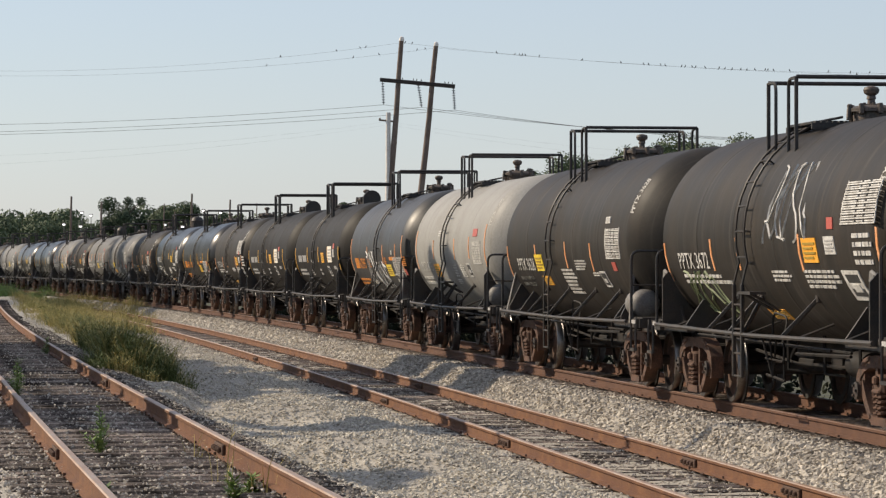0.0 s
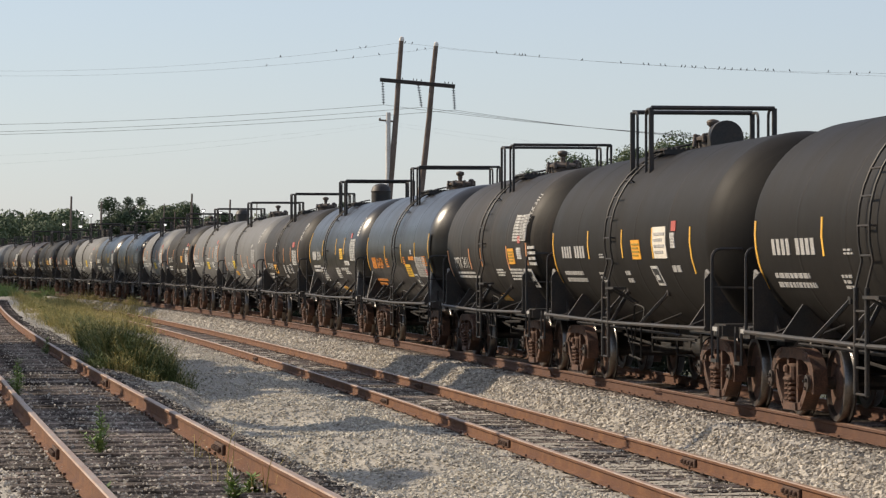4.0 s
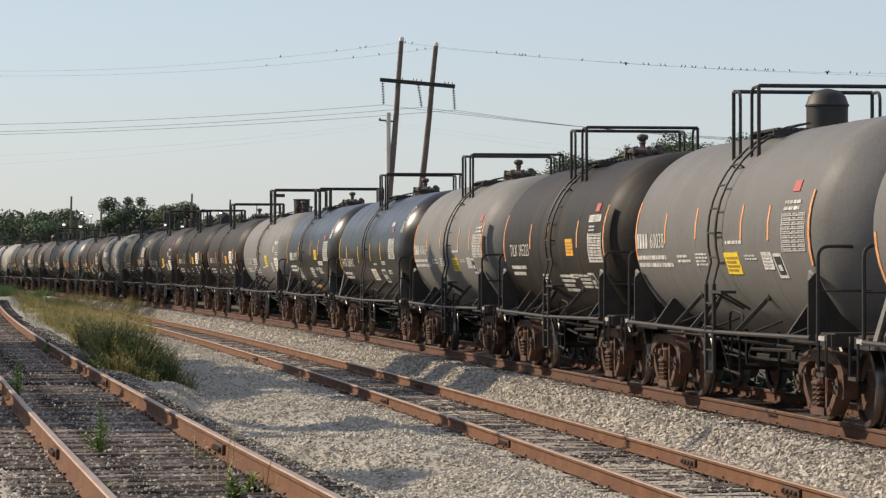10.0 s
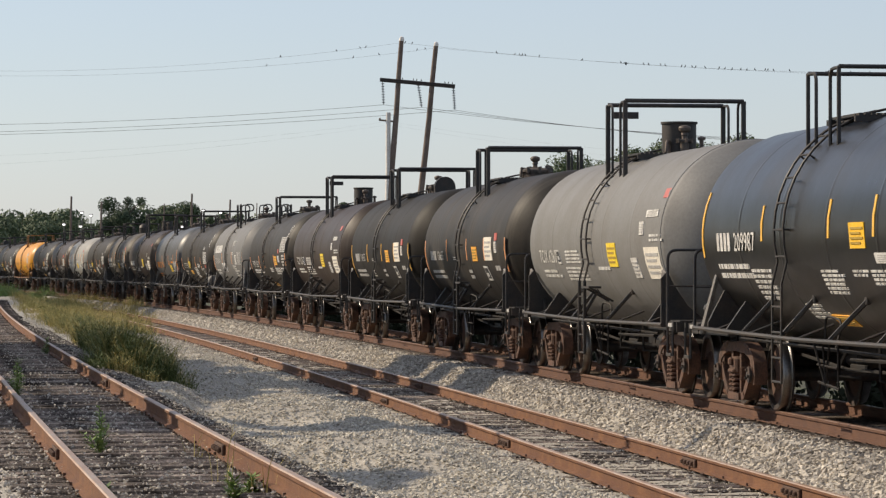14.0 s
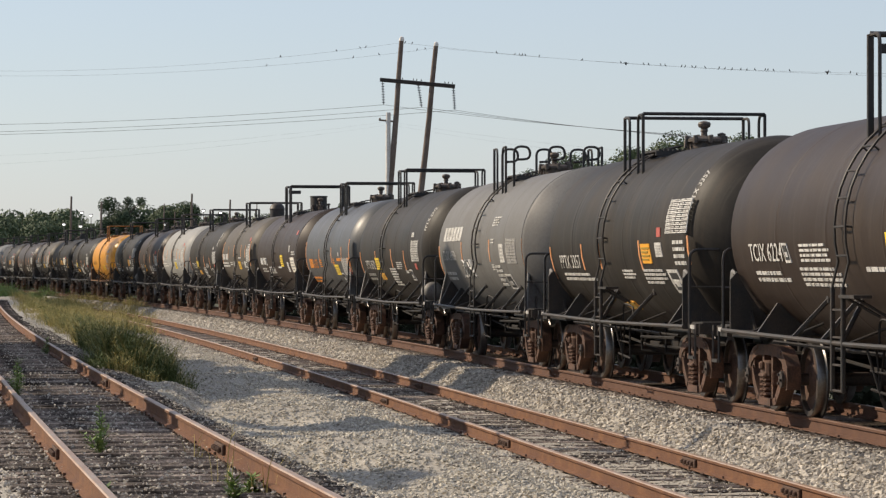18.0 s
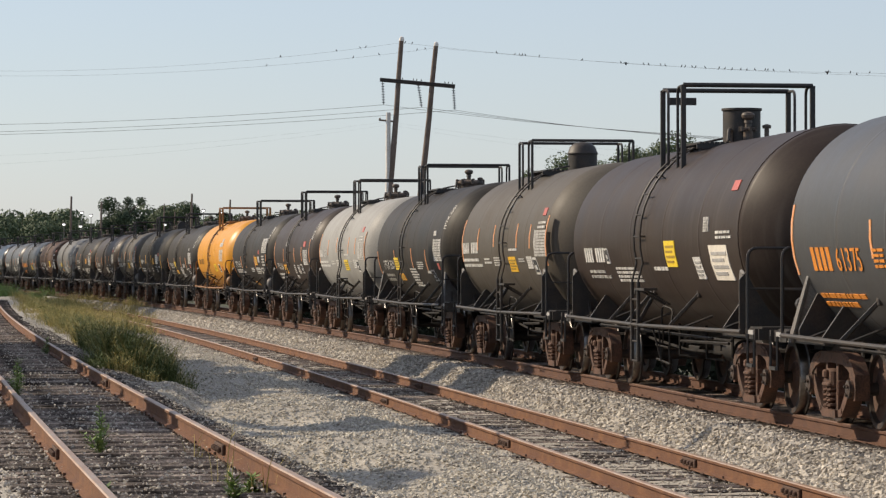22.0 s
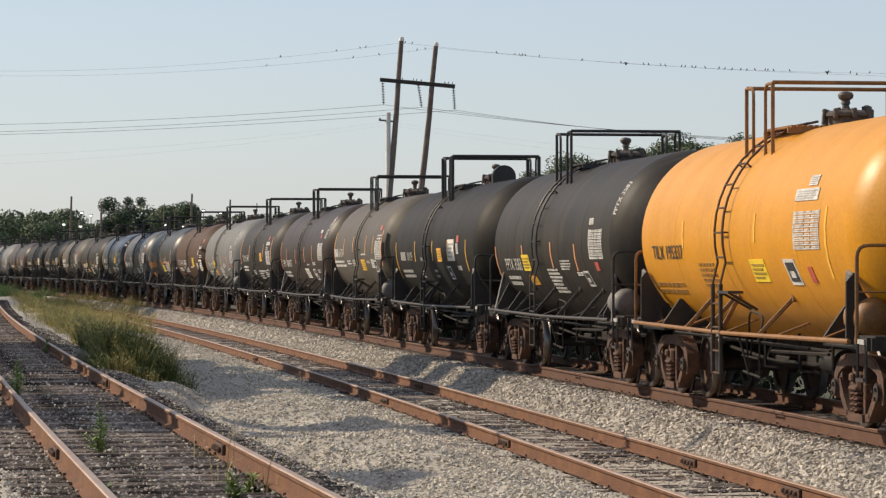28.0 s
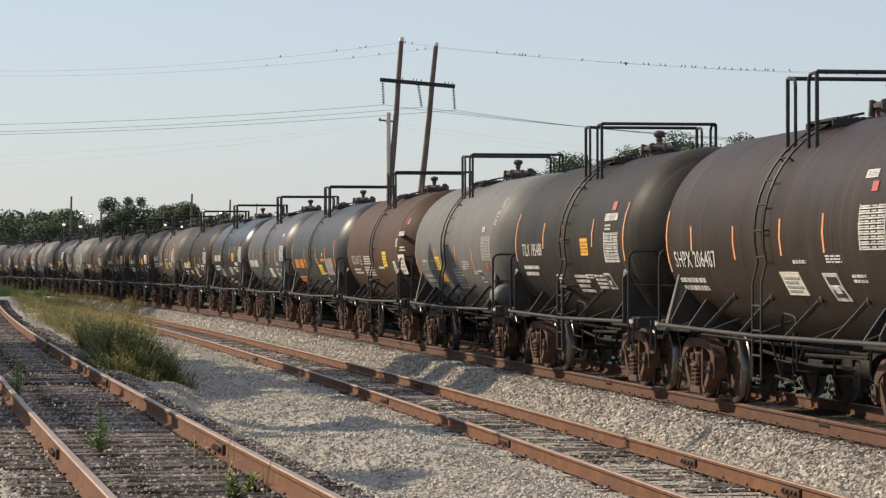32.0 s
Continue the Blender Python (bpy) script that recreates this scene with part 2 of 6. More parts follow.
    def mesh(self, name, mats, smooth=30):
        me = bpy.data.meshes.new(name)
        me.from_pydata(self.v, [], self.f)
        for x in mats if isinstance(mats, (list, tuple)) else [mats]:
            me.materials.append(x)
        me.polygons.foreach_set("material_index", self.mi)
        bm = bmesh.new()
        bm.from_mesh(me)
        bmesh.ops.recalc_face_normals(bm, faces=bm.faces)
        bm.to_mesh(me)
        bm.free()
        if smooth:
            me.polygons.foreach_set("use_smooth", [True] * len(me.polygons))
            me.set_sharp_from_angle(angle=radians(smooth))
        return me


def raw_mesh(name, verts, faces, material, smooth=False):
    """A large mesh straight from arrays; all faces have the same number of corners."""
    verts, faces = np.asarray(verts, np.float32), np.asarray(faces, np.int32)
    me = bpy.data.meshes.new(name)
    k = faces.shape[1]
    me.vertices.add(len(verts))
    me.vertices.foreach_set("co", verts.ravel())
    me.loops.add(faces.size)
    me.loops.foreach_set("vertex_index", faces.ravel())
    me.polygons.add(len(faces))
    me.polygons.foreach_set("loop_start", np.arange(len(faces), dtype=np.int32) * k)
    me.polygons.foreach_set("use_smooth", np.full(len(faces), smooth))
    me.update(calc_edges=True)
    me.materials.append(material)
    return me


def part(name, me, parent, at=None, label=""):
    """Links a mesh as one part under a thing or a part."""
    ob = new(name, me)
    ob.parent = parent
    if at is not None:
        ob.matrix_basis = at
    return tagged(ob, label)


# ---- the line of the tracks ----
_H = 0.1486 + np.cumsum(np.interp(np.arange(0, 560, 1.0), (0, 60, 120, 200, 330), (-0.638, 0.43, 0.506, 0.471, 0.999)) * 1e-3)
_X = 10.4552 / math.cos(0.1486) + np.concatenate([[0], np.cumsum(-np.sin(_H))[:-1]])
_Y = np.concatenate([[0], np.cumsum(np.cos(_H))[:-1]])
_S = np.concatenate([[0], np.cumsum(np.hypot(np.diff(_X), np.diff(_Y)))])
_H = np.arctan2(-np.gradient(_X), np.gradient(_Y))


def main_line(s, off=0.0):
    """A place on the main line, s metres up the line from beside the camera, off metres towards the camera's side."""
    h = float(np.interp(s, _S, _H))
    x, y = (float(np.interp(s, _S, _X)), float(np.interp(s, _S, _Y))) if s >= 0 else (_X[0] - math.sin(h) * s, _Y[0] + math.cos(h) * s)
    return Vector((x - off * math.cos(h), y - off * math.sin(h), 0)), h


MAIN_Z, SIDING_Z, SPUR_Z = 0.0, -0.369, 0.268  # tops of the rails


def siding_x(y):
    return 6.9248 - 0.1233 * y - 0.2143e-3 * y * y


def spur_x(y):
    return 2.3503 - 0.18457 * y + 0.13617e-3 * y * y


def main_x(y):
    y = np.asarray(y, float)
    return np.where(y < 0, _X[0] - math.tan(_H[0]) * y, np.interp(y, _Y, _X))


def ground_z(x, y):
    """Height of the ground: three track beds, the hollow between two of them, and the fall beyond."""
    x, y = np.asarray(x, float), np.asarray(y, float)
    a, b, c = spur_x(np.minimum(y, 468)), siding_x(np.minimum(y, 175)) + np.minimum(0, -(y - 175) * 0.205) * (y > 175), main_x(y)
    c = np.maximum(c, b + 2.9)
    a = np.minimum(a, b - 3.2)
    bank = np.clip((y - 46) / 6, 0, 1)
    ks = [a - 60, a - 4.0, a - 2.0, a - 1.4, a + 1.35, a + 1.75 + 0.4 * bank, a + 2.3 + 0.9 * bank, b - 1.9, b - 1.3, b + 1.3, np.minimum(b + 1.7, c - 1.9 + 0 * b), c - 1.45, c + 1.45, c + 2.8, c + 8, c + 60]
    zs = [-0.6, -0.25, -0.02, 0.025, 0.025, -0.14, -0.52, -0.44, -0.565, -0.585, -0.54, -0.225, -0.225, -0.6, -1.0, -1.2]
    for i in range(1, len(ks)):
        ks[i] = np.maximum(ks[i], ks[i - 1] + 0.02)
    z = np.full(np.broadcast(x, y).shape, -0.6)
    for i in range(len(ks) - 1):
        t = np.clip((x - ks[i]) / (ks[i + 1] - ks[i]), 0, 1)
        t = t * t * (3 - 2 * t)
        z = np.where(x >= ks[i], zs[i] + (zs[i + 1] - zs[i]) * t, z)
    # low heaps across the hollow, steeper on the side towards the spur
    m = np.clip((x - a - 1.7) / np.maximum(b - a - 3.4, 0.5), 0, 1)
    hollow = np.sin(math.pi * m) ** 0.8 * (0.17 * np.sin(y * 0.52 + 0.9 + 0.6 * np.sin(x * 0.8)) + 0.07 * np.sin(y * 1.25 + x * 0.9) + 0.04 * np.sin(y * 2.3 - x * 1.7))
    return z + hollow * (y < 140)


# ---- ground ----
def graded(a, b, step, grow):
    out = [a]
    while abs(out[-1]) < abs(b):
        out.append(out[-1] + math.copysign(step, b - a))
        step *= grow
    return out


def build_ground():
    ys = np.array(graded(20, -90, 4, 1.2)[::-1][:-1] + list(np.arange(20, 131, 0.45)) + list(np.arange(131, 374, 2.0)) + graded(374, 4500, 4, 1.22))
    us = np.array(graded(-20, -3500, 0.4, 1.3)[::-1][:-1] + list(np.arange(-20, 4, 0.16)) + graded(4, 3500, 0.4, 1.3))
    x = main_x(np.minimum(ys, 527))[:, None] + us[None, :]
    y = np.repeat(ys[:, None], len(us), 1)
    z = ground_z(x, y)
    fade = np.clip((ys - 490) / 230, 0, 1)[:, None]
    z = z * (1 - fade) - 1.0 * fade
    rng = np.random.default_rng(3)
    near = ((us > -19.8) & (us < 3.8))[None, :] & ((ys > 20) & (ys < 131))[:, None]
    z = z + near * rng.normal(0, 0.011, z.shape)
    n, k = len(ys), len(us)
    i = np.arange(n - 1)[:, None] * k + np.arange(k - 1)[None, :]
    faces = np.stack([i, i + 1, i + k + 1, i + k], -1).reshape(-1, 4)
    me = raw_mesh("ground", np.stack([x, y, z], -1).reshape(-1, 3), faces, GRAVEL, True)
    me.materials.append(GRASS_BED)
    cx, cy = x[:-1, :-1], y[:-1, :-1]
    wild = (us[None, :-1] > 2.3) | (cx < spur_x(np.minimum(cy, 175)) - 4.5) | (cy > 222)
    me.polygons.foreach_set("material_index", wild.astype(np.int32).ravel())
    g = new("ground", me)
    return tagged(g, "pale limestone gravel ground between the railway tracks", "ground", kind="structure")


build_ground()


def scatter_stones(name, count, lo, hi, y0, y1, s0, s1, seed, label, lift=0.0, material=STONE):
    """Loose ballast: many small angular stones lying on the bed between two lines."""
    rng = np.random.default_rng(seed)
    y = y0 * (y1 / y0) ** rng.random(count)
    a, b = lo(y), hi(y)
    x = a + (b - a) * rng.random(count)
    size = s0 + (s1 - s0) * rng.random(count) ** 1.5
    z = ground_z(x, y) + size * 0.25 + lift
    base = np.array([(1, 0, 0), (-1, 0, 0), (0, 1, 0), (0, -1, 0), (0, 0, 1), (0, 0, -1)], float)
    v = base[None] * rng.uniform(0.55, 1.2, (count, 6, 1)) + rng.normal(0, 0.16, (count, 6, 3))
    q = rng.normal(size=(count, 4))
    q /= np.linalg.norm(q, axis=1)[:, None]
    w, i, j, k = q.T
    rot = np.stack([1 - 2 * (j * j + k * k), 2 * (i * j - k * w), 2 * (i * k + j * w), 2 * (i * j + k * w), 1 - 2 * (i * i + k * k), 2 * (j * k - i * w), 2 * (i * k - j * w), 2 * (j * k + i * w), 1 - 2 * (i * i + j * j)], -1).reshape(count, 3, 3)
    v = np.einsum("nab,nkb->nka", rot, v) * (size[:, None, None] * 0.5)
    v[:, :, 2] *= 0.75
    v += np.stack([x, y, z], -1)[:, None, :]
    tri = np.array([(0, 2, 4), (2, 1, 4), (1, 3, 4), (3, 0, 4), (2, 0, 5), (1, 2, 5), (3, 1, 5), (0, 3, 5)])
    f = (np.arange(count)[:, None, None] * 6 + tri[None]).reshape(-1, 3)
    ob = new(name, raw_mesh(name, v.reshape(-1, 3), f, material))
    return tagged(ob, label, "gravel", kind="stuff")


scatter_stones("main_line_ballast", 66000, lambda y: siding_x(y) + 1.15, lambda y: main_x(y) - 0.95, 22.9, 193, 0.035, 0.105, 11, "coarse pale limestone ballast beside the main line")
scatter_stones("hollow_gravel", 88000, lambda y: spur_x(y) + 1.1, lambda y: siding_x(y) - 1.0, 22.9, 110, 0.022, 0.07, 12, "pale limestone gravel in the hollow between two tracks", 0.0, PALE_STONE)
scatter_stones("siding_gravel", 6500, lambda y: siding_x(y) - 1.0, lambda y: siding_x(y) + 1.2, 22.9, 101, 0.02, 0.06, 13, "sparse gravel lying among the siding's timber ties", 0.012)
scatter_stones("spur_gravel", 15000, lambda y: spur_x(y) - 1.35, lambda y: spur_x(y) + 1.3, 22.9, 90, 0.02, 0.05, 14, "pale gravel lying among the spur's timber ties", 0.008)
scatter_stones("spur_shoulder_gravel", 13000, lambda y: spur_x(y) + 0.85, lambda y: spur_x(y) + 1.75, 22.9, 90, 0.025, 0.075, 15, "dirty dark gravel on the spur's shoulder", 0.008, DIRTY_STONE)
scatter_stones("spur_grit", 5200, lambda y: spur_x(y) - 1.3, lambda y: spur_x(y) + 1.3, 22.9, 90, 0.014, 0.05, 17, "small pale stones strewn over the spur's ties", 0.075)
scatter_stones("spur_dirty_gravel", 9000, lambda y: spur_x(y) - 2.6, lambda y: spur_x(y) + 0.8, 22.9, 90, 0.02, 0.05, 16, "dark cinders among the spur's timber ties", 0.004, DIRTY_STONE)

# ---- tracks ----
RAIL_SHAPE = [(-0.068, -0.172), (0.068, -0.172), (0.068, -0.158), (0.012, -0.142), (0.010, -0.050), (0.034, -0.038), (0.036, -0.010), (0.026, 0.0), (-0.026, 0.0), (-0.036, -0.010), (-0.034, -0.038), (-0.010, -0.050), (-0.012, -0.142), (-0.068, -0.158)]


def rail_mesh(points, sides, mats):
    """A rail of its true profile along points; sides gives the level crosswise direction at each."""
    b, k, vs, fs, ms = Build(), len(RAIL_SHAPE), [], [], []
    for p, d in zip(points, sides):
        vs += [p + d * u + Vector((0, 0, w)) for u, w in RAIL_SHAPE]
    for i in range(len(points) - 1):
        for j in range(k):
            fs.append((i * k + j, i * k + (j + 1) % k, i * k + k + (j + 1) % k, i * k + k + j))
            ms.append(1 if j in (6, 7, 8) else 0)
    b.v, b.f, b.mi = [tuple(v) for v in vs], fs, ms
    return b.mesh("rail", mats, 35)


def tie_mesh(seed):
    """A weathered tie, split along its grain into uneven strips."""
    rng, b = random.Random(seed), Build()
    n = rng.choice((3, 4, 4, 5))
    wide = 0.215 + rng.uniform(-0.03, 0.025)
    for k in range(n):
        w = wide / n
        m = Matrix.Rotation(rng.uniform(-0.006, 0.006), 3, "Z")
        h = rng.uniform(0.0, 0.035)
        b.box(rng.uniform(-0.08, 0.08), (k - (n - 1) / 2) * w, -h / 2, 2.5 + rng.uniform(-0.16, 0.08), w * rng.uniform(0.78, 0.96), 0.17 - h, m, 0, 0.012)
    return b.mesh("tie", TIE, 40)


TIES = [tie_mesh(i) for i in range(12)]


def railway_track(where, z, s0, s1, joints, seed, label, wobble, pitch):
    """One track: two rails, ties one by one, joint bars, and the plates and spikes."""
    rng = random.Random(seed)
    track = tagged(new("railway_track"), label, "railway track", kind="structure")
    n = int((s1 - s0) / 1.0)
    pts = [where(s0 + (s1 - s0) * i / n) for i in range(n + 1)]
    for side in (-1, 1):
        cross = [Vector((math.cos(h), math.sin(h), 0)) for _, h in pts]
        me = rail_mesh([p + c * (0.7525 * side) + Vector((0, 0, z)) for (p, h), c in zip(pts, cross)], cross, [MAIN_RUST, MAIN_TOP] if z == MAIN_Z else [RAIL_RUST, RAIL_TOP])
        rail = part("rail", me, track, label="rusty steel rail with a worn pale head")
    spikes, k, s = Build(), 0, s0
    rest = Build()
    while s < s1:
        p, h = where(s)
        yaw = h + rng.uniform(-0.02, 0.02)
        m = pose(p.x, p.y, z - 0.172 - 0.085 - rng.uniform(0.0, wobble), 0, 0, math.degrees(yaw))
        if k < 290:
            part("tie", TIES[rng.randrange(12)], track, m)
        else:
            rest.box(p.x, p.y, z - 0.262, 2.55, 0.22, 0.17, Matrix.Rotation(yaw, 3, "Z"))
        if s < 140:
            c, a = Vector((math.cos(h), math.sin(h), 0)), Vector((-math.sin(h), math.cos(h), 0))
            for side in (-1, 1):
                q = p + c * (0.7525 * side)
                spikes.box(q.x, q.y, z - 0.170, 0.17, 0.15, 0.012, Matrix.Rotation(h, 3, "Z"))
                for d, e in ((-0.085, 0.05), (0.085, -0.05)):
                    if rng.random() < 0.36:
                        r = q + c * (d + rng.uniform(-0.012, 0.02)) + a * (e + rng.uniform(-0.03, 0.03))
                        spikes.box(r.x, r.y, z - 0.160 + rng.uniform(0, 0.02), 0.022, 0.016, 0.026, Matrix.Rotation(h + rng.uniform(-0.6, 0.6), 3, "Z"))
        k += 1
        s += pitch + rng.uniform(-0.05, 0.05)
    part("tie_plates_and_spikes", spikes.mesh("spikes", SPIKE, 0), track, label="rusty tie plates with spikes")["kind"] = "stuff"
    if rest.v:
        part("far_ties", rest.mesh("far_ties", TIE, 0), track)["kind"] = "stuff"
    for s, side in joints:
        p, h = where(s)
        c, a = Vector((math.cos(h), math.sin(h), 0)), Vector((-math.sin(h), math.cos(h), 0))
        for face in (-1, 1):
            b, q = Build(), p + c * (0.7525 * side + face * 0.028) + Vector((0, 0, z - 0.10))
            rot = Matrix.Rotation(h, 3, "Z")
            b.box(q.x, q.y, q.z, 0.034, 0.68, 0.095, rot, 0, 0.006)
            for t in (-0.25, -0.09, 0.09, 0.25):
                r = q + a * t + c * (face * 0.03)
                b.box(r.x, r.y, r.z, 0.05, 0.05, 0.05, rot, 0, 0.012)
            part("joint_bar", b.mesh("joint_bar", SPIKE, 30), track, label="rusty bolted joint bar")
    return track


def along(fx):
    def at(y):
        d = (fx(y + 0.5) - fx(y - 0.5))
        return Vector((fx(y), y, 0)), math.atan(-d)
    return at


railway_track(lambda s: main_line(s), MAIN_Z, -40, 304, [], 1, "main line track with rusty rails on timber ties", 0.0, 0.56)
railway_track(along(siding_x), SIDING_Z, -26, 185, [(31.5, 1), (30.0, -1), (36.3, 1), (40.5, -1), (53.0, -1), (59.5, 1), (77.2, -1)], 2, "disused siding with rusty rails on dark timber ties", 0.02, 0.60)
railway_track(along(spur_x), SPUR_Z, -26, 160, [(28.2, 1), (27.85, -1), (44.0, 1)], 3, "old spur track with rusty rails on weathered timber ties", 0.03, 0.62)

# ---- the train ----
R, ZC, GAP = 1.38, 2.23, 2.5  # tank radius, height of its axis, and the distance between two tanks' shoulders
MESHES = {}


def cached(key, make):
    if key not in MESHES:
        MESHES[key] = make()
    return MESHES[key]


def tank_mesh(half, paint, rimmed):
    """The shell and its two ends; a rimmed tank has a sharp jacket edge round a flatter end."""
    knuckle, dish = (0.06, 2.3) if rimmed else (0.32, 2.15)  # radii of the rim's bend and of the dished end
    c = math.sqrt((dish - knuckle) ** 2 - (R - knuckle) ** 2)
    turn = math.atan2(c, R - knuckle)
    head = [(-half + c - dish * math.cos(b), dish * math.sin(b)) for b in [0.03 + (math.pi / 2 - turn - 0.03) * i / 8 for i in range(8)]]
    head += [(-half - knuckle * math.sin(t), R - knuckle + knuckle * math.cos(t)) for t in [turn * (1 - i / 10) for i in range(11)]]
    prof = list(head)
    for k in range(1, 5):
        x = -half + (2 * half - 0.4) * k / 5
        prof += [(x - 0.09, R), (x - 0.03, R), (x - 0.012, R + 0.004), (x + 0.012, R + 0.004), (x + 0.03, R), (x + 0.09, R)]
    if rimmed:
        prof += [(half - 0.60, R), (half - 0.50, R), (half - 0.495, R + 0.012), (half - 0.40, R + 0.012), (half - 0.39, R)]
    prof += [(-x - 0.35 * (r / R) ** 4, r) for x, r in reversed(head)]
    return Build().lathe(prof, "x", 64, (0, 0, ZC)).mesh("tank", paint, 35)


def on_tank(x, a, e=0.008, side=-1):
    return Vector((x, side * (R + e) * math.cos(a), ZC + (R + e) * math.sin(a)))


def patch(b, x0, x1, a0, a1, m=0, e=0.010, lean=0.0):
    """A thin curved sheet on the near side of the tank."""
    n = max(1, int(abs(a1 - a0) / 0.12))
    vs, fs = [], []
    for i in range(n + 1):
        a = a0 + (a1 - a0) * i / n
        d = lean * i / n
        vs += [on_tank(x0 + d, a, e), on_tank(x1 + d, a, e), on_tank(x0 + d, a, 0.0), on_tank(x1 + d, a, 0.0)]
    for i in range(n):
        o, q = 4 * i, 4 * i + 4
        fs += [(o, o + 1, q + 1, q), (o + 2, q + 2, q + 3, o + 3), (o, q, q + 2, o + 2), (o + 1, o + 3, q + 3, q + 1)]
    fs += [(0, 2, 3, 1), (4 * n, 4 * n + 1, 4 * n + 3, 4 * n + 2)]
    b.add(vs, fs, m)


def flat_text(text, size):
    """Corners and faces of a line of text, lying flat."""
    cu = bpy.data.curves.new("digits", "FONT")
    cu.body, cu.size, cu.space_character, cu.resolution_u = text, size, 1.08, 3
    ob = bpy.data.objects.new("digits", cu)
    scene.collection.objects.link(ob)
    bpy.context.view_layer.update()
    src = ob.evaluated_get(bpy.context.evaluated_depsgraph_get()).to_mesh()
    out = [(v.co.x, v.co.y) for v in src.vertices], [tuple(p.vertices) for p in src.polygons]
    bpy.data.objects.remove(ob)
    bpy.data.curves.remove(cu)
    return out


def painted(flat, faces, ink, to):
    """A thin painted mesh; to maps flat places to the tank. Three passes side by side make the strokes bold."""
    n = len(flat)
    me = bpy.data.meshes.new("digits")
    me.from_pydata([to(u, w, q) for q in range(3) for u, w in flat], [], [tuple(i + q * n for i in f) for q in range(3) for f in faces])
    me.materials.append(ink)
    return me


def digits_mesh(text, size, x, a, ink, pitch):
    """Painted lettering, bent round the tank's near side."""
    flat, faces = flat_text(text, size)
    k = pitch * len(text) / max(u for u, w in flat)
    return painted(flat, faces, ink, lambda u, w, q: on_tank(x + u * k + 0.010 * (q - 1), a + w / R, 0.010 + 0.001 * q))


def end_digits_mesh(code, text, size, ink):
    """Lettering that follows the rim of the tank's front end; an owner's mark that is not lettered becomes bars."""
    flat, faces = flat_text((code or "     ") + " " + text, size)
    if not code:
        for q in range(4):
            o, u = len(flat), q * 0.62 * size
            flat += [(u, 0), (u + 0.42 * size, 0), (u + 0.42 * size, 0.7 * size), (u, 0.7 * size)]
            faces.append((o, o + 1, o + 2, o + 3))
    def rim(u, w, q):
        t = 0.10 + w / 0.32  # angle round the bend of the rim
        r, a = 1.06 + 0.32 * math.cos(0.55 - t), 0.28 + (u * 0.92 + 0.004 * q) / R
        return (0.32 * math.sin(0.55 - t) - 0.35 * (r / R) ** 4 + 0.004, -(r + 0.003) * math.cos(a), ZC + (r + 0.003) * math.sin(a))
    return painted(flat, faces, ink, rim)


def ladder_parts(car, x, steel, low):
    """A ladder up the tank's side: two bent rails and its rungs."""
    for side in (-1,):
        for dx in (-0.22, 0.22):
            pts = [on_tank(x + dx, radians(a), 0.075, side) for a in range(82, -22, -8)]
            pts += [Vector((x + dx, side * 1.475, 1.62)), Vector((x + dx, side * 1.475, 1.05)), Vector((x + dx, side * 1.475, low))]
            key = ("ladder_rail", low, dx, x)
            part("ladder_rail", cached((key, steel.name), lambda: Build().tube(pts, 0.016, 6).mesh("ladder_rail", steel)), car)
        def rungs(a):
            b = Build()
            p, q = on_tank(x - 0.22, a, 0.075, side), on_tank(x + 0.22, a, 0.075, side)
            b.tube([p, q], 0.013, 6)
            for u in (-0.22, 0.22):
                if int(a * 10) % 3 == 0:
                    b.tube([on_tank(x + u, a, 0.075, side), on_tank(x + u, a, -0.01, side)], 0.013, 5)
            return b.mesh("rung", steel)
        for k in range(8):
            a = radians(76 - 12.5 * k)
            part("rung", cached(("rung", x, k, steel.name), lambda: rungs(a)), car)
        for z in (1.35, 1.05, 0.75, low + 0.02):
            part("rung", cached(("lowrung", x, z, steel.name), lambda: Build().tube([(x - 0.22, side * 1.475, z), (x + 0.22, side * 1.475, z)], 0.014, 6).mesh("rung", steel)), car)


def hoop(points, r=0.02, n=6):
    """Round bar through corners, which are rounded off."""
    pts = [Vector(p) for p in points]
    out = [pts[0]]
    for i in range(1, len(pts) - 1):
        a, b, c = pts[i - 1], pts[i], pts[i + 1]
        e = min(0.13, (a - b).length / 2, (c - b).length / 2)
        u, w = b + (a - b).normalized() * e, b + (c - b).normalized() * e
        for t in (0, 0.25, 0.5, 0.75, 1):
            out.append(u * (1 - t) ** 2 + b * 2 * t * (1 - t) + w * t * t)
    out.append(pts[-1])
    return out


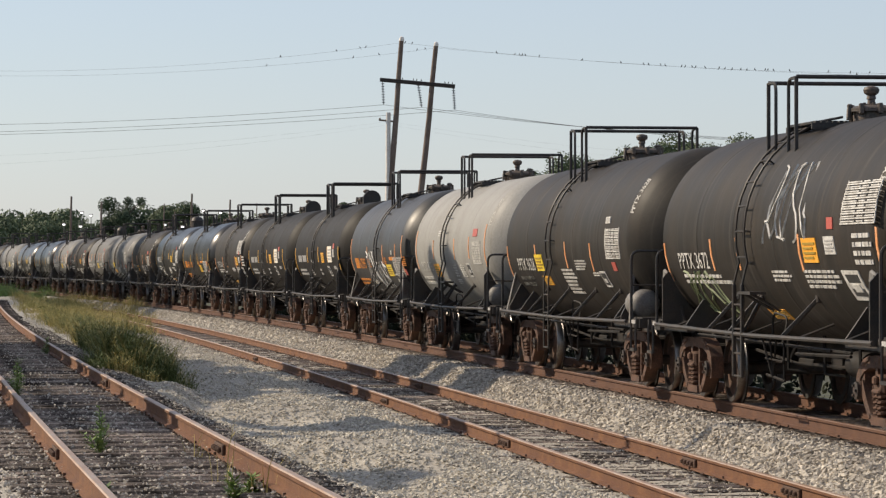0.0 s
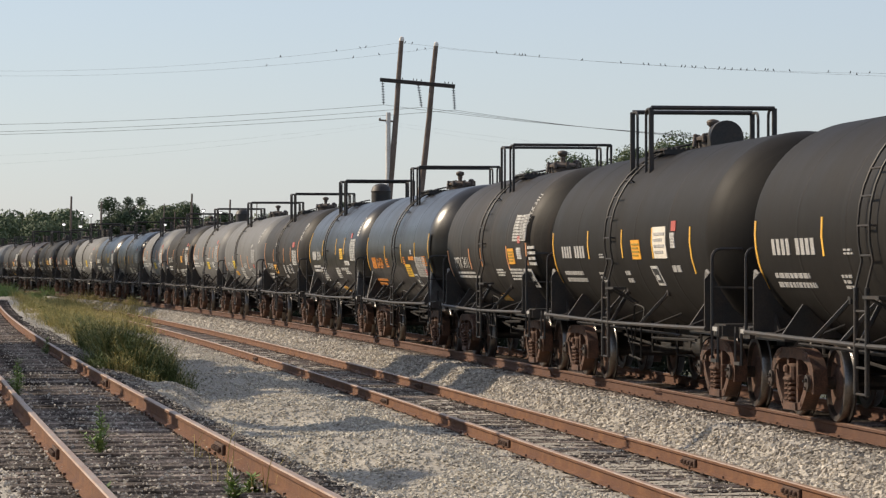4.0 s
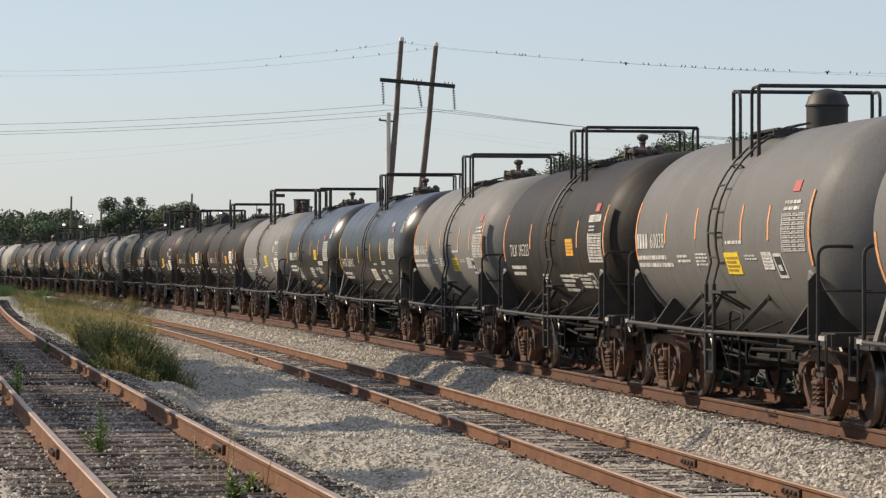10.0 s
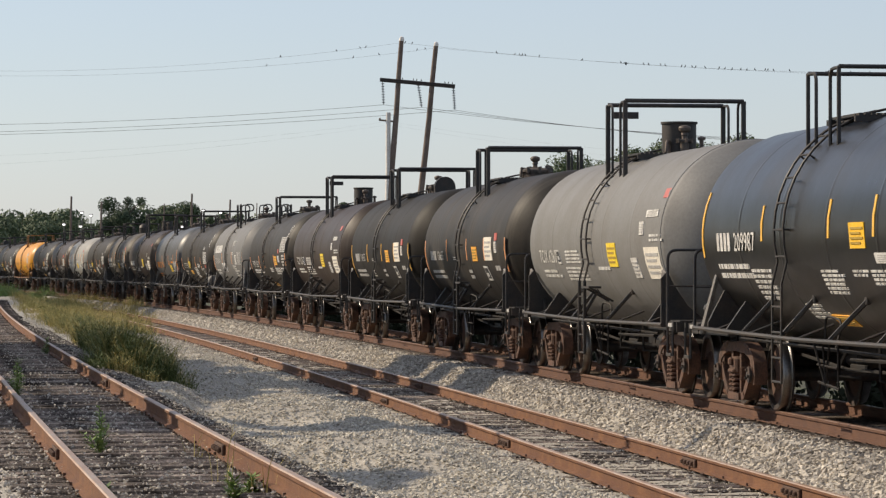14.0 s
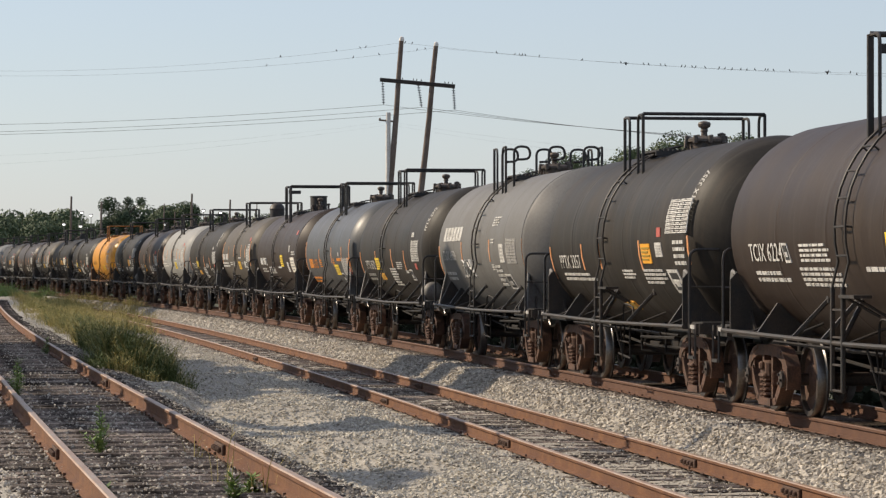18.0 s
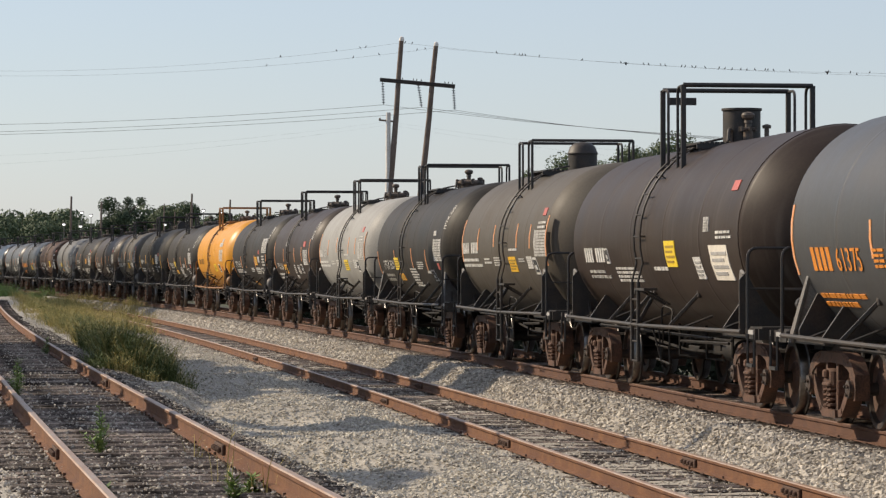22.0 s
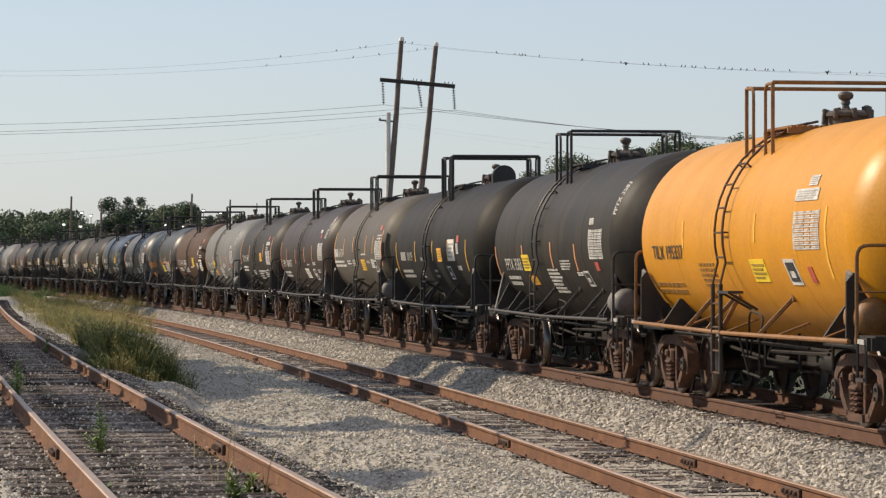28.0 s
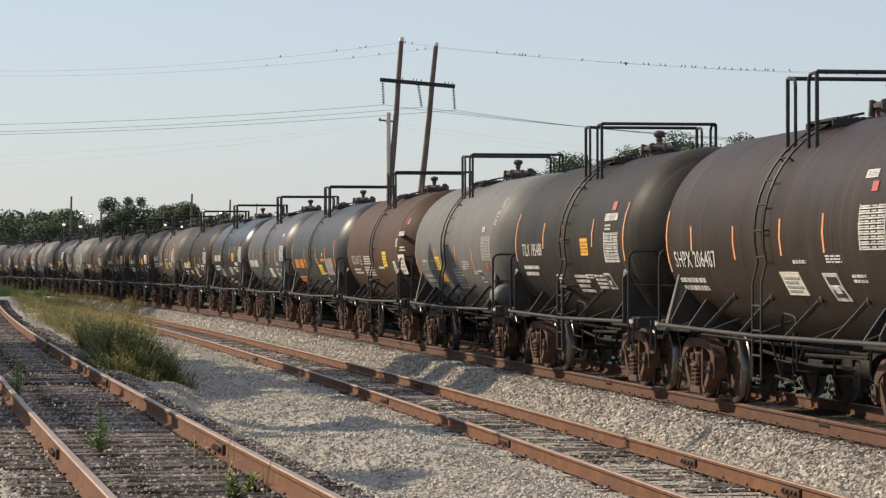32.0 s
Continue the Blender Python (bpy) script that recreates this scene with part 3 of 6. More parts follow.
def cage_parts(car, x0, steel, kind):
    """The railed platform on the tank's crown."""
    y, x1, x2, top = 0.94, x0 - 0.70, x0 + 0.70, ZC + R + 0.52 + {0: 0.0, 1: 0.06, 2: 0.0, 3: 0.27}[kind]
    foot = ZC + math.sqrt(R * R - y * y) - 0.03
    w = 0.055 if kind in (1, 3) else 0.035
    def corner(px, py):
        return Build().box(px, py, (foot + top) / 2, w, w * 1.3, top - foot, None, 0, 0.006).mesh("cage_post", steel)
    for px in (x1, x2):
        for py in (-y, y):
            part("cage_post", cached(("cage_post", px, py, kind, steel.name), lambda: corner(px, py)), car)
        if kind == 2:
            for py in (-0.78, -0.10, 0.58):
                z0 = ZC + math.sqrt(R * R - py * py) - 0.03
                pts = hoop([(px, py, z0), (px, py, top), (px, py + 0.30, top), (px, py + 0.32, top - 0.24), (px, py + 0.06, top - 0.25)])
                part("curled_rail", cached(("curl", px, py, steel.name), lambda: Build().tube(pts, 0.026, 6).mesh("curled_rail", steel)), car)
        else:
            part("end_rail", cached(("end_rail", px, kind, steel.name), lambda: Build().tube([(px, -y, top), (px, y, top)], 0.026 if kind == 0 else 0.034, 8).mesh("end_rail", steel)), car)
    for py in (-y, y):
        for px, d in ((x1, 1), (x2, -1)):
            pts = hoop([(px, py, top - 0.01), (px + d * 0.38, py, top - 0.01), (px + d * 0.38, py, foot)])
            part("side_hoop", cached(("hoop", px, py, kind, steel.name), lambda: Build().tube(pts, 0.022, 6).mesh("side_hoop", steel)), car)
    crown = ZC + R + 0.035
    def deck():
        b = Build()
        for k in range(6):
            b.box(x0, -0.66 + k * 0.075, crown - 0.06, 1.3, 0.05, 0.03)
            b.box(x0, 0.66 - k * 0.075, crown - 0.06, 1.3, 0.05, 0.03)
        for px in (x1 + 0.08, x2 - 0.08):
            b.box(px, -0.48, crown - 0.11, 0.05, 0.5, 0.07)
            b.box(px, 0.48, crown - 0.11, 0.05, 0.5, 0.07)
        return b.mesh("deck", steel, 0)
    part("grating_deck", cached(("deck", x0, steel.name), deck), car, label="open steel grating deck")


VALVE = mat("weathered_valve_steel", (0.06, 0.052, 0.045), 0.6, 0.0, 9, 0.4, 50, 0.1, second=(0.16, 0.11, 0.08), amount=0.8)


def fittings(car, x0, top_kind, steel):
    """Manway, valves and their housing on the crown."""
    z = ZC + R
    def manway():
        return Build().lathe([(z - 0.08, 0.25), (z + 0.10, 0.25), (z + 0.10, 0.30), (z + 0.14, 0.30), (z + 0.17, 0.25), (z + 0.19, 0.05)], "z", 24, (x0 + 0.62, 0.05, 0)).mesh("manway", VALVE, 30)
    def bolts():
        b = Build()
        for k in range(8):
            a = k * math.pi / 4
            b.box(x0 + 0.62 + 0.30 * math.cos(a), 0.05 + 0.30 * math.sin(a), z + 0.13, 0.06, 0.06, 0.13, None, 0, 0.012)
        return b.mesh("manway_bolts", VALVE, 30)
    def valve():
        """A relief valve with a mushroom cap and a small vent beside it."""
        b = Build()
        b.lathe([(z - 0.02, 0.07), (z + 0.15, 0.07), (z + 0.16, 0.11), (z + 0.19, 0.11), (z + 0.20, 0.05), (z + 0.25, 0.045), (z + 0.26, 0.06), (z + 0.29, 0.055), (z + 0.30, 0.05), (z + 0.33, 0.09), (z + 0.37, 0.10), (z + 0.40, 0.085), (z + 0.42, 0.02)], "z", 16, (x0 + 0.62, 0.02, 0))
        for k in range(6):
            a = k * 1.05
            b.box(x0 + 0.62 + 0.12 * math.cos(a), 0.02 + 0.12 * math.sin(a), z + 0.175, 0.035, 0.035, 0.07)
        b.tube(hoop([(x0 + 0.50, -0.2, z - 0.02), (x0 + 0.50, -0.2, z + 0.17), (x0 + 0.62, -0.26, z + 0.17), (x0 + 0.66, -0.28, z + 0.0)]), 0.026, 7)
        b.tube([(x0 + 0.7, 0.27, z - 0.02), (x0 + 0.7, 0.27, z + 0.20)], 0.035, 8)
        b.lathe([(z + 0.18, 0.06), (z + 0.22, 0.065), (z + 0.24, 0.02)], "z", 10, (x0 + 0.7, 0.27, 0))
        return b.mesh("valve", VALVE, 30)
    def dome():
        b = Build()
        b.lathe([(z - 0.08, 0.27), (z + 0.28, 0.27), (z + 0.29, 0.285), (z + 0.31, 0.285), (z + 0.33, 0.27), (z + 0.42, 0.24), (z + 0.49, 0.16), (z + 0.52, 0.03)], "z", 28, (x0 + 0.15, 0.1, 0))
        return b.mesh("valve_dome", steel, 35)
    def lid():
        """A round hinged lid standing open behind its bolted pot."""
        b = Build()
        b.plate([(0.25 * math.cos(t), z + 0.13 + 0.25 * math.sin(t)) for t in [math.pi * k / 12 for k in range(13)]] + [(-0.25, z - 0.05), (0.25, z - 0.05)], 0.22, lambda u, w, t: Vector((x0 + 1.0 + t, 0.12 + u, w)))
        return b.mesh("hinged_lid", steel, 35)
    def sign():
        return Build().box(x0 - 0.52, -0.68, z + 0.62, 0.02, 0.40, 0.11, None, 0, 0.006).mesh("sign_plate", steel, 30)
    def box():
        b = Build()
        b.lathe([(z - 0.08, 0.27), (z + 0.44, 0.27), (z + 0.45, 0.29), (z + 0.48, 0.29), (z + 0.49, 0.02)], "z", 28, (x0 + 0.30, 0.0, 0))
        return b.mesh("valve_housing", steel, 35)
    if top_kind != 1:
        part("valve", cached(("valve", x0), valve), car, label="rusty pressure valve with a mushroom cap")
    if top_kind == 1:
        part("valve_dome", cached(("dome", x0, steel.name), dome), car, label="round domed valve cover")
    elif top_kind == 3:
        part("hinged_lid", cached(("lid", x0, steel.name), lid), car, label="round hinged lid standing upright")
        part("manway", cached(("manway", x0), manway), car, label="rusty manway pot")
    elif top_kind == 2:
        part("sign_plate", cached(("sign", x0, steel.name), sign), car, label="small blank sign plate on the railing")
        part("valve_housing", cached(("vbox", x0, steel.name), box), car, label="drum-shaped valve housing")
    else:
        part("manway", cached(("manway", x0), manway), car, label="rusty manway pot")
    if top_kind in (0, 3):
        part("manway_bolts", cached(("bolts", x0), bolts), car, label="ring of rusty swing bolts")["kind"] = "stuff"


BROWN_STEEL = mat("rusty_brown_steel", (0.06, 0.03, 0.017), 0.7, 0.0, 3, 0.3, 40, 0.05, second=(0.12, 0.05, 0.02), amount=0.6)


# one truck: two cast side frames, springs, a bolster and two wheelsets
def side_frame_mesh():
    """Cast side frame: arched top chord, columns beside the springs, slanted legs and pedestals."""
    b = Build()
    for d in (-1, 1):
        def bar(outline, thick):
            b.plate([(d * u, w) for u, w in outline], thick, lambda u, w, t: Vector((u, t, w)))
        bar([(0.0, 0.85), (0.50, 0.85), (0.72, 0.81), (0.88, 0.73), (1.0, 0.62), (1.03, 0.46), (1.0, 0.33), (0.93, 0.33), (0.92, 0.50), (0.84, 0.60), (0.70, 0.67), (0.50, 0.715), (0.0, 0.73)], 0.17)
        bar([(0.72, 0.66), (0.84, 0.60), (0.81, 0.42), (0.74, 0.34), (0.70, 0.44)], 0.14)
        bar([(0.74, 0.58), (0.80, 0.44), (0.64, 0.28), (0.44, 0.13), (0.26, 0.11), (0.26, 0.19), (0.40, 0.22), (0.56, 0.36), (0.68, 0.50)], 0.18)
        bar([(0.18, 0.75), (0.27, 0.73), (0.26, 0.20), (0.19, 0.20)], 0.15)
        b.box(d * 0.31, -0.05, 0.45, 0.04, 0.10, 0.18, None, 0, 0.015)
        b.lathe([(-0.11, 0.06), (-0.10, 0.105), (0.05, 0.115)], "y", 14, (d * 0.87, 0, 0.457))
        b.box(d * 0.60, -0.07, 0.79, 0.30, 0.06, 0.07, Matrix.Rotation(d * 0.25, 3, "Y"), 0, 0.02)
        b.lathe([(-0.10, 0.03), (-0.07, 0.05)], "y", 8, (d * 0.45, 0, 0.20))
    b.plate([(-0.30, 0.11), (0.30, 0.11), (0.28, 0.20), (-0.28, 0.20)], 0.24, lambda u, w, t: Vector((u, t, w)))
    return b.mesh("side_frame", TRUCK, 30)


def spring_mesh():
    b = Build()
    for dx, dy in ((-0.08, -0.07), (0.08, -0.07), (0.0, 0.08)):
        pts = [(dx + 0.068 * math.cos(t * 0.9), dy + 0.068 * math.sin(t * 0.9), 0.20 + 0.0085 * t) for t in range(30)]
        b.tube(pts, 0.019, 5)
    b.box(0, 0.02, 0.55, 0.34, 0.30, 0.22, None, 0, 0.03)
    b.box(0, -0.13, 0.48, 0.30, 0.06, 0.05, None, 0, 0.015)
    b.box(0, -0.15, 0.60, 0.12, 0.06, 0.10, None, 0, 0.02)
    return b.mesh("spring_nest", TRUCK, 40)


def wheelset_mesh():
    b = Build()
    for s in (-1, 1):
        prof = [(0.66, 0.10), (0.665, 0.16), (0.70, 0.18), (0.71, 0.36), (0.675, 0.38), (0.675, 0.485), (0.70, 0.49), (0.715, 0.459), (0.80, 0.454), (0.815, 0.445), (0.815, 0.385), (0.77, 0.37), (0.765, 0.20), (0.80, 0.17), (0.82, 0.10)]
        pts = [(s * a, r) for a, r in prof]
        ms = [2, 2, 2, 0, 0, 0, 1, 1, 1, 0, 0, 2, 2, 2]
        b.lathe(pts, "y", 40, (0, 0, 0), ms)
        b.lathe([(s * 0.82, 0.075), (s * 1.12, 0.075), (s * 1.13, 0.10), (s * 1.165, 0.10), (s * 1.175, 0.03)], "y", 14)
        for k in range(3):
            a = k * 2.094
            b.box(0.06 * math.cos(a), s * 1.18, 0.06 * math.sin(a), 0.03, 0.025, 0.03)
    b.lathe([(-0.7, 0.085), (0.7, 0.085)], "y", 12)
    return b.mesh("wheelset", [WHEEL, TREAD, WHEEL_FACE], 30)


def bolster_mesh():
    b = Build()
    b.box(0, 0, 0.66, 0.36, 2.0, 0.22, None, 0, 0.03)
    for s in (-1, 1):
        b.box(s * 0.36, 0, 0.42, 0.10, 1.7, 0.12, None, 0, 0.02)
        for y in (-0.75, 0.75):
            b.box(s * 0.39, y, 0.46, 0.07, 0.14, 0.30, None, 0, 0.02)
    b.lathe([(0.72, 0.2), (0.95, 0.2)], "z", 14)
    return b.mesh("bolster", UNDER_STEEL, 30)


WHEELSETS = []
STRUTS_A = ((-0.52, 0.42), (-0.16, 0.34), (0.24, 0.42), (0.60, 0.36))  # place along half the car, and lean of each strut
STRUTS_B = ((-0.42, 0.40), (-0.20, 0.32), (-0.06, -0.30), (0.30, 0.44))


def truck_parts(car, x):
    m = pose(x, 0, 0)
    truck = new("truck")
    truck.parent, truck.matrix_basis = car, m
    tagged(truck, "rusty cast steel two-axle truck")
    for s in (-1, 1):
        part("side_frame", cached("side_frame", side_frame_mesh), truck, pose(0, s * 1.03, 0, 0, 0, 0 if s < 0 else 180), "rusty cast steel side frame")
        part("spring_nest", cached("spring", spring_mesh), truck, pose(0, s * 1.03, 0), "rusty coil springs")
    part("bolster", cached("bolster", bolster_mesh), truck)
    for dx in (-0.87, 0.87):
        w = part("wheelset", cached("wheelset", wheelset_mesh), truck, None, "dark steel wheels with bright treads on an axle")
        w.matrix_parent_inverse = Matrix.Translation((dx, 0, 0.457))
        WHEELSETS.append(w)


def frame_parts(car, half, steel, kind, big, ladder, rails):
    """Stub sills, couplers, saddles, running bars, end rails and brake gear."""
    xt = half - 0.8  # the truck's centre
    def sill(d):
        b = Build()
        b.box(d * (half - 0.30), 0, 0.86, 2.0, 0.36, 0.34, None, 0, 0.02)
        b.box(d * (half + 0.80), 0, 0.86, 0.10, 0.62, 0.46, None, 0, 0.02)
        return b.mesh("stub_sill", UNDER_STEEL, 30)
    def coupler(d):
        b = Build()
        b.box(d * (half + 0.99), 0, 0.84, 0.42, 0.16, 0.18, None, 0, 0.03)
        b.box(d * (half + 1.16), d * 0.06, 0.84, 0.20, 0.30, 0.27, None, 0, 0.05)
        return b.mesh("coupler", TRUCK, 30)
    def platform(d):
        b = Build()
        b.box(d * (half + 0.42), 0, 1.06, 0.62, 2.7, 0.05)
        b.box(d * (half + 0.73), 0, 1.0, 0.05, 2.9, 0.14)
        for s in (-1, 1):
            b.box(d * (half + 0.46), s * 1.38, 1.0, 0.70, 0.06, 0.13)
            b.box(d * (half + 0.55), s * 1.45, 0.62, 0.30, 0.05, 0.04)
            b.tube([(d * (half + 0.39), s * 1.45, 1.0), (d * (half + 0.39), s * 1.45, 0.6)], 0.018, 5)
            b.tube([(d * (half + 0.72), s * 1.45, 1.0), (d * (half + 0.72), s * 1.45, 0.6)], 0.018, 5)
        return b.mesh("end_platform", steel, 30)
    def saddle(d, s):
        b = Build()
        x = d * (half - 1.0)
        if big:
            b.plate([(0.15, 0.98), (1.43, 0.98), (1.43, 1.66), (1.34, 1.76), (1.24, 1.56), (1.05, 1.28), (0.80, 1.07), (0.15, 1.0)], 0.04, lambda u, w, t: Vector((x + d * 0.85 + t, s * u, w)))
        else:
            b.plate([(0.15, 0.98), (1.42, 0.98), (1.42, 1.10), (1.20, 1.52), (0.95, 1.30), (0.15, 1.05)], 0.05, lambda u, w, t: Vector((x + d * 0.48 + t, s * u, w)))
        b.plate([(0.15, 0.98), (1.40, 0.98), (1.12, 1.38), (0.15, 1.04)], 0.05, lambda u, w, t: Vector((x - d * 0.35 + t, s * u, w)))
        b.box(x + d * 0.35, s * 1.30, 0.98, 1.5, 0.10, 0.09)
        b.plate([(0.52, 0.98), (0.90, 0.98), (0.86, 1.30)], 0.03, lambda u, w, t: Vector((x + d * u, s * 1.16 + t, w)))
        return b.mesh("saddle", steel, 0)
    def side_bar(s):
        b = Build()
        pts = [(-half - 0.1, s * 1.47, 1.02), (-half * 0.5, s * 1.47, 1.00), (0, s * 1.47, 0.985), (half * 0.5, s * 1.47, 1.00), (half + 0.12, s * 1.47, 1.02)]
        b.tube(pts, 0.027, 8)
        for t in (-0.8, -0.45, 0.0, 0.45, 0.8):
            b.tube([(t * half, s * 1.47, 1.0), (t * half, s * 1.05, 1.16)], 0.018, 5)
        return b.mesh("side_rail", rails, 40)
    def end_rail(d, s):
        x = d * (half + 0.26)
        pts = hoop([(x, s * 1.42, 1.0), (x, s * 1.42, 2.05), (x, s * 0.35, 2.05), (x, s * 0.35, 1.05)])
        b = Build().tube(pts, 0.022, 6)
        b.tube([(x, s * 1.42, 1.55), (x, s * 0.35, 1.55)], 0.014, 5)
        return b.mesh("end_handrail", rails, 40)
    def gear():
        b = Build()
        b.tube([(-half + 1.6, -0.55, 0.74), (-1.2, -0.55, 0.60), (1.4, -0.5, 0.62), (half - 1.6, -0.45, 0.74)], 0.022, 6)
        b.tube([(-half + 1.4, 0.25, 0.80), (half - 1.4, 0.25, 0.80)], 0.028, 6)
        b.tube([(-half + 2.6, -0.9, 0.86), (half - 2.6, -0.95, 0.84)], 0.018, 6)
        b.lathe([(-0.45, 0.05), (-0.43, 0.16), (0.25, 0.16), (0.27, 0.05)], "x", 18, (1.6, -0.42, 0.66))
        b.box(0.6, -0.5, 0.66, 0.5, 0.05, 0.16, None, 0, 0.01)
        b.box(-0.9, -0.5, 0.62, 0.7, 0.04, 0.10, None, 0, 0.01)
        for x in (-1.8, 1.1, 2.4):
            b.tube([(x, -0.5, 0.62), (x, -0.3, 1.05)], 0.025, 5)
        b.lathe([(0.52, 0.10), (0.56, 0.14), (0.66, 0.14), (0.72, 0.18), (0.9, 0.18)], "z", 16, (0, 0, 0))
        return b.mesh("brake_gear", UNDER_STEEL, 30)
    def strut(t, lean, s):
        a, e = Vector((t * half, s * 1.46, 1.0)), Vector((t * half + lean, s * R * math.cos(0.60), ZC - R * math.sin(0.60)))
        b = Build().tube([a, e], 0.030, 5)
        b.box(e.x, e.y, e.z, 0.10, 0.05, 0.10, None, 0, 0.01)
        return b.mesh("strut", rails, 30)
    def outlet():
        """Levers, guards and pipes that hang below the side rail near the ladder."""
        b = Build()
        for k, (x, e, z) in enumerate(((0.45, 0.25, 0.50), (0.75, 0.0, 0.44), (0.95, -0.22, 0.50), (1.2, 0.05, 0.46))):
            b.tube([(x, -1.42 + 0.03 * k, 1.0), (x + e, -1.34, z)], 0.014, 5)
        b.tube([(0.40, -1.34, 0.52), (1.30, -1.34, 0.47)], 0.016, 5)
        b.tube([(0.42, -1.36, 0.72), (1.28, -1.36, 0.70)], 0.012, 5)
        b.tube(hoop([(0.55, -1.3, 1.0), (0.55, -1.3, 1.28), (1.0, -1.22, 1.22), (1.0, -1.3, 0.9)]), 0.014, 5)
        b.tube([(-half + 1.9, -1.30, 0.92), (half - 2.2, -1.30, 0.88)], 0.02, 5)
        b.tube([(0.9, -1.1, 0.78), (half - 1.9, -1.15, 0.82)], 0.022, 5)
        return b.mesh("outlet_linkage", UNDER_STEEL, 30)
    def bulk():
        """Deep bottom fittings and rigging between the trucks."""
        b = Build()
        b.box(-0.2, 0.1, 0.80, 2 * (half - 2.1), 0.34, 0.16, None, 0, 0.03)
        b.lathe([(-0.7, 0.06), (-0.66, 0.21), (0.66, 0.21), (0.7, 0.06)], "x", 18, (-0.7, 0.55, 0.72))
        b.box(half - 2.6, -0.1, 0.70, 0.7, 0.5, 0.22, None, 0, 0.05)
        b.box(-half + 2.7, 0.2, 0.68, 0.6, 0.6, 0.20, None, 0, 0.05)
        b.tube([(-half + 1.9, 0.9, 0.70), (half - 1.9, 0.9, 0.66)], 0.05, 6)
        for x in (-1.5, 0.3, 1.9):
            b.tube([(x, -0.6, 0.98), (x + 0.12, -0.62, 0.52), (x + 0.3, -0.4, 0.50)], 0.022, 5)
        return b.mesh("bottom_rigging", UNDER_STEEL, 30)
    def brake_valve():
        b, x = Build(), -half - 0.30
        rng = random.Random(int(half * 10))
        b.box(x, -0.78, 1.23, 0.34, 0.42, 0.26, None, 0, 0.04)
        for k in range(9):
            u, y, z = x + rng.uniform(-0.28, 0.34), -0.78 + rng.uniform(-0.42, 0.30), 1.18 + rng.uniform(0.0, 0.30)
            b.lathe([(-0.09, 0.03), (-0.07, 0.08), (0.05, 0.085), (0.09, 0.03)], rng.choice("xyz"), 10, (u, y, z))
        for k in range(5):
            u = x - 0.3 + 0.16 * k
            b.tube(hoop([(u, -1.2, 1.08), (u, -1.15, 1.2 + 0.06 * (k % 3)), (u + 0.1, -0.5, 1.36)]), 0.016, 5)
        return b.mesh("brake_valve", [STEEL, GREY_STEEL], 30)
    def step(x):
        b = Build()
        b.box(x + 0.50, -1.42, 1.50, 0.62, 0.20, 0.035)
        for u, e in ((0.30, 0.12), (0.72, 0.02)):
            b.tube([(x + u, -1.48, 1.49), (x + u + e, -1.12, 1.28)], 0.018, 5)
        return b.mesh("step_bracket", steel, 30)
    def stile(x):
        return Build().box(x, -1.475, 1.03, 0.05, 0.05, 1.15, None, 0, 0.01).mesh("ladder_stile", steel, 30)
    def lug(d):
        return Build().box(d * (half - 0.15) - 0.10, -1.36, 1.70, 0.20, 0.05, 0.15, Matrix.Rotation(0.25, 3, "Y"), 0, 0.02).mesh("lifting_lug", GREY_STEEL, 30)
    def end_plate(d):
        return Build().box(d * (half + 0.42), -1.418, 1.02, 0.26, 0.012, 0.055).mesh("stencil_plate", GREY_INK, 0)
    def tank_air():
        return Build().lathe([(-0.36, 0.03), (-0.33, 0.15), (-0.24, 0.22), (0.24, 0.22), (0.33, 0.15), (0.36, 0.03)], "x", 20, (half - 0.28, -1.14, 1.27)).mesh("air_reservoir", GREY_STEEL if rails is STEEL else rails, 40)
    def brace(d, s):
        """Flat tapered flange leaning from the platform to the tank, with its web behind."""
        b = Build()
        p, q = Vector((d * (half + 0.02), s * 1.40, 0.94)), Vector((d * (half - 0.40), s * 1.27, 1.78))
        vs = []
        for e, w in ((p, 0.085), (q, 0.05)):
            for dy, dx in ((0, -w), (0, w), (-s * 0.03, w), (-s * 0.03, -w)):
                vs.append(e + Vector((dx, dy, 0)))
        b.add(vs, [(0, 1, 2, 3), (4, 5, 6, 7), (0, 1, 5, 4), (1, 2, 6, 5), (2, 3, 7, 6), (3, 0, 4, 7)])
        b.add([p + Vector((0, -s * 0.02, 0)), q + Vector((0, -s * 0.02, 0)), Vector((q.x, s * 0.7, 1.06)), Vector((p.x, s * 0.3, 1.0)), p + Vector((-d * 0.03, -s * 0.02, 0)), q + Vector((-d * 0.03, -s * 0.02, 0)), Vector((q.x - d * 0.03, s * 0.7, 1.06)), Vector((p.x - d * 0.03, s * 0.3, 1.0))], [(0, 1, 2, 3), (7, 6, 5, 4), (0, 4, 5, 1), (1, 5, 6, 2), (2, 6, 7, 3), (3, 7, 4, 0)])
        # Lighter grey than the frame: sun on the plate is put into its colour.
        return b.mesh("brace", GREY_STEEL if steel is STEEL else steel, 0)
    for d in (-1, 1):
        part("stub_sill", cached(("sill", half, d, steel.name), lambda: sill(d)), car)
        part("coupler", cached(("coupler", half, d), lambda: coupler(d)), car, label="rusty knuckle coupler")
        part("end_platform", cached(("plat", half, d, steel.name), lambda: platform(d)), car)
        if not big:
            for s in (-1, 1):
                part("brace", cached(("brace", half, d, s, steel.name), lambda: brace(d, s)), car, label="slanted steel brace plate in sunlit grey")
        for s in (-1, 1):
            part("saddle", cached(("saddle", half, d, s, big, steel.name), lambda: saddle(d, s)), car)
            part("end_handrail", cached(("end_handrail", half, d, s, rails.name), lambda: end_rail(d, s)), car)
        truck_parts(car, d * xt)
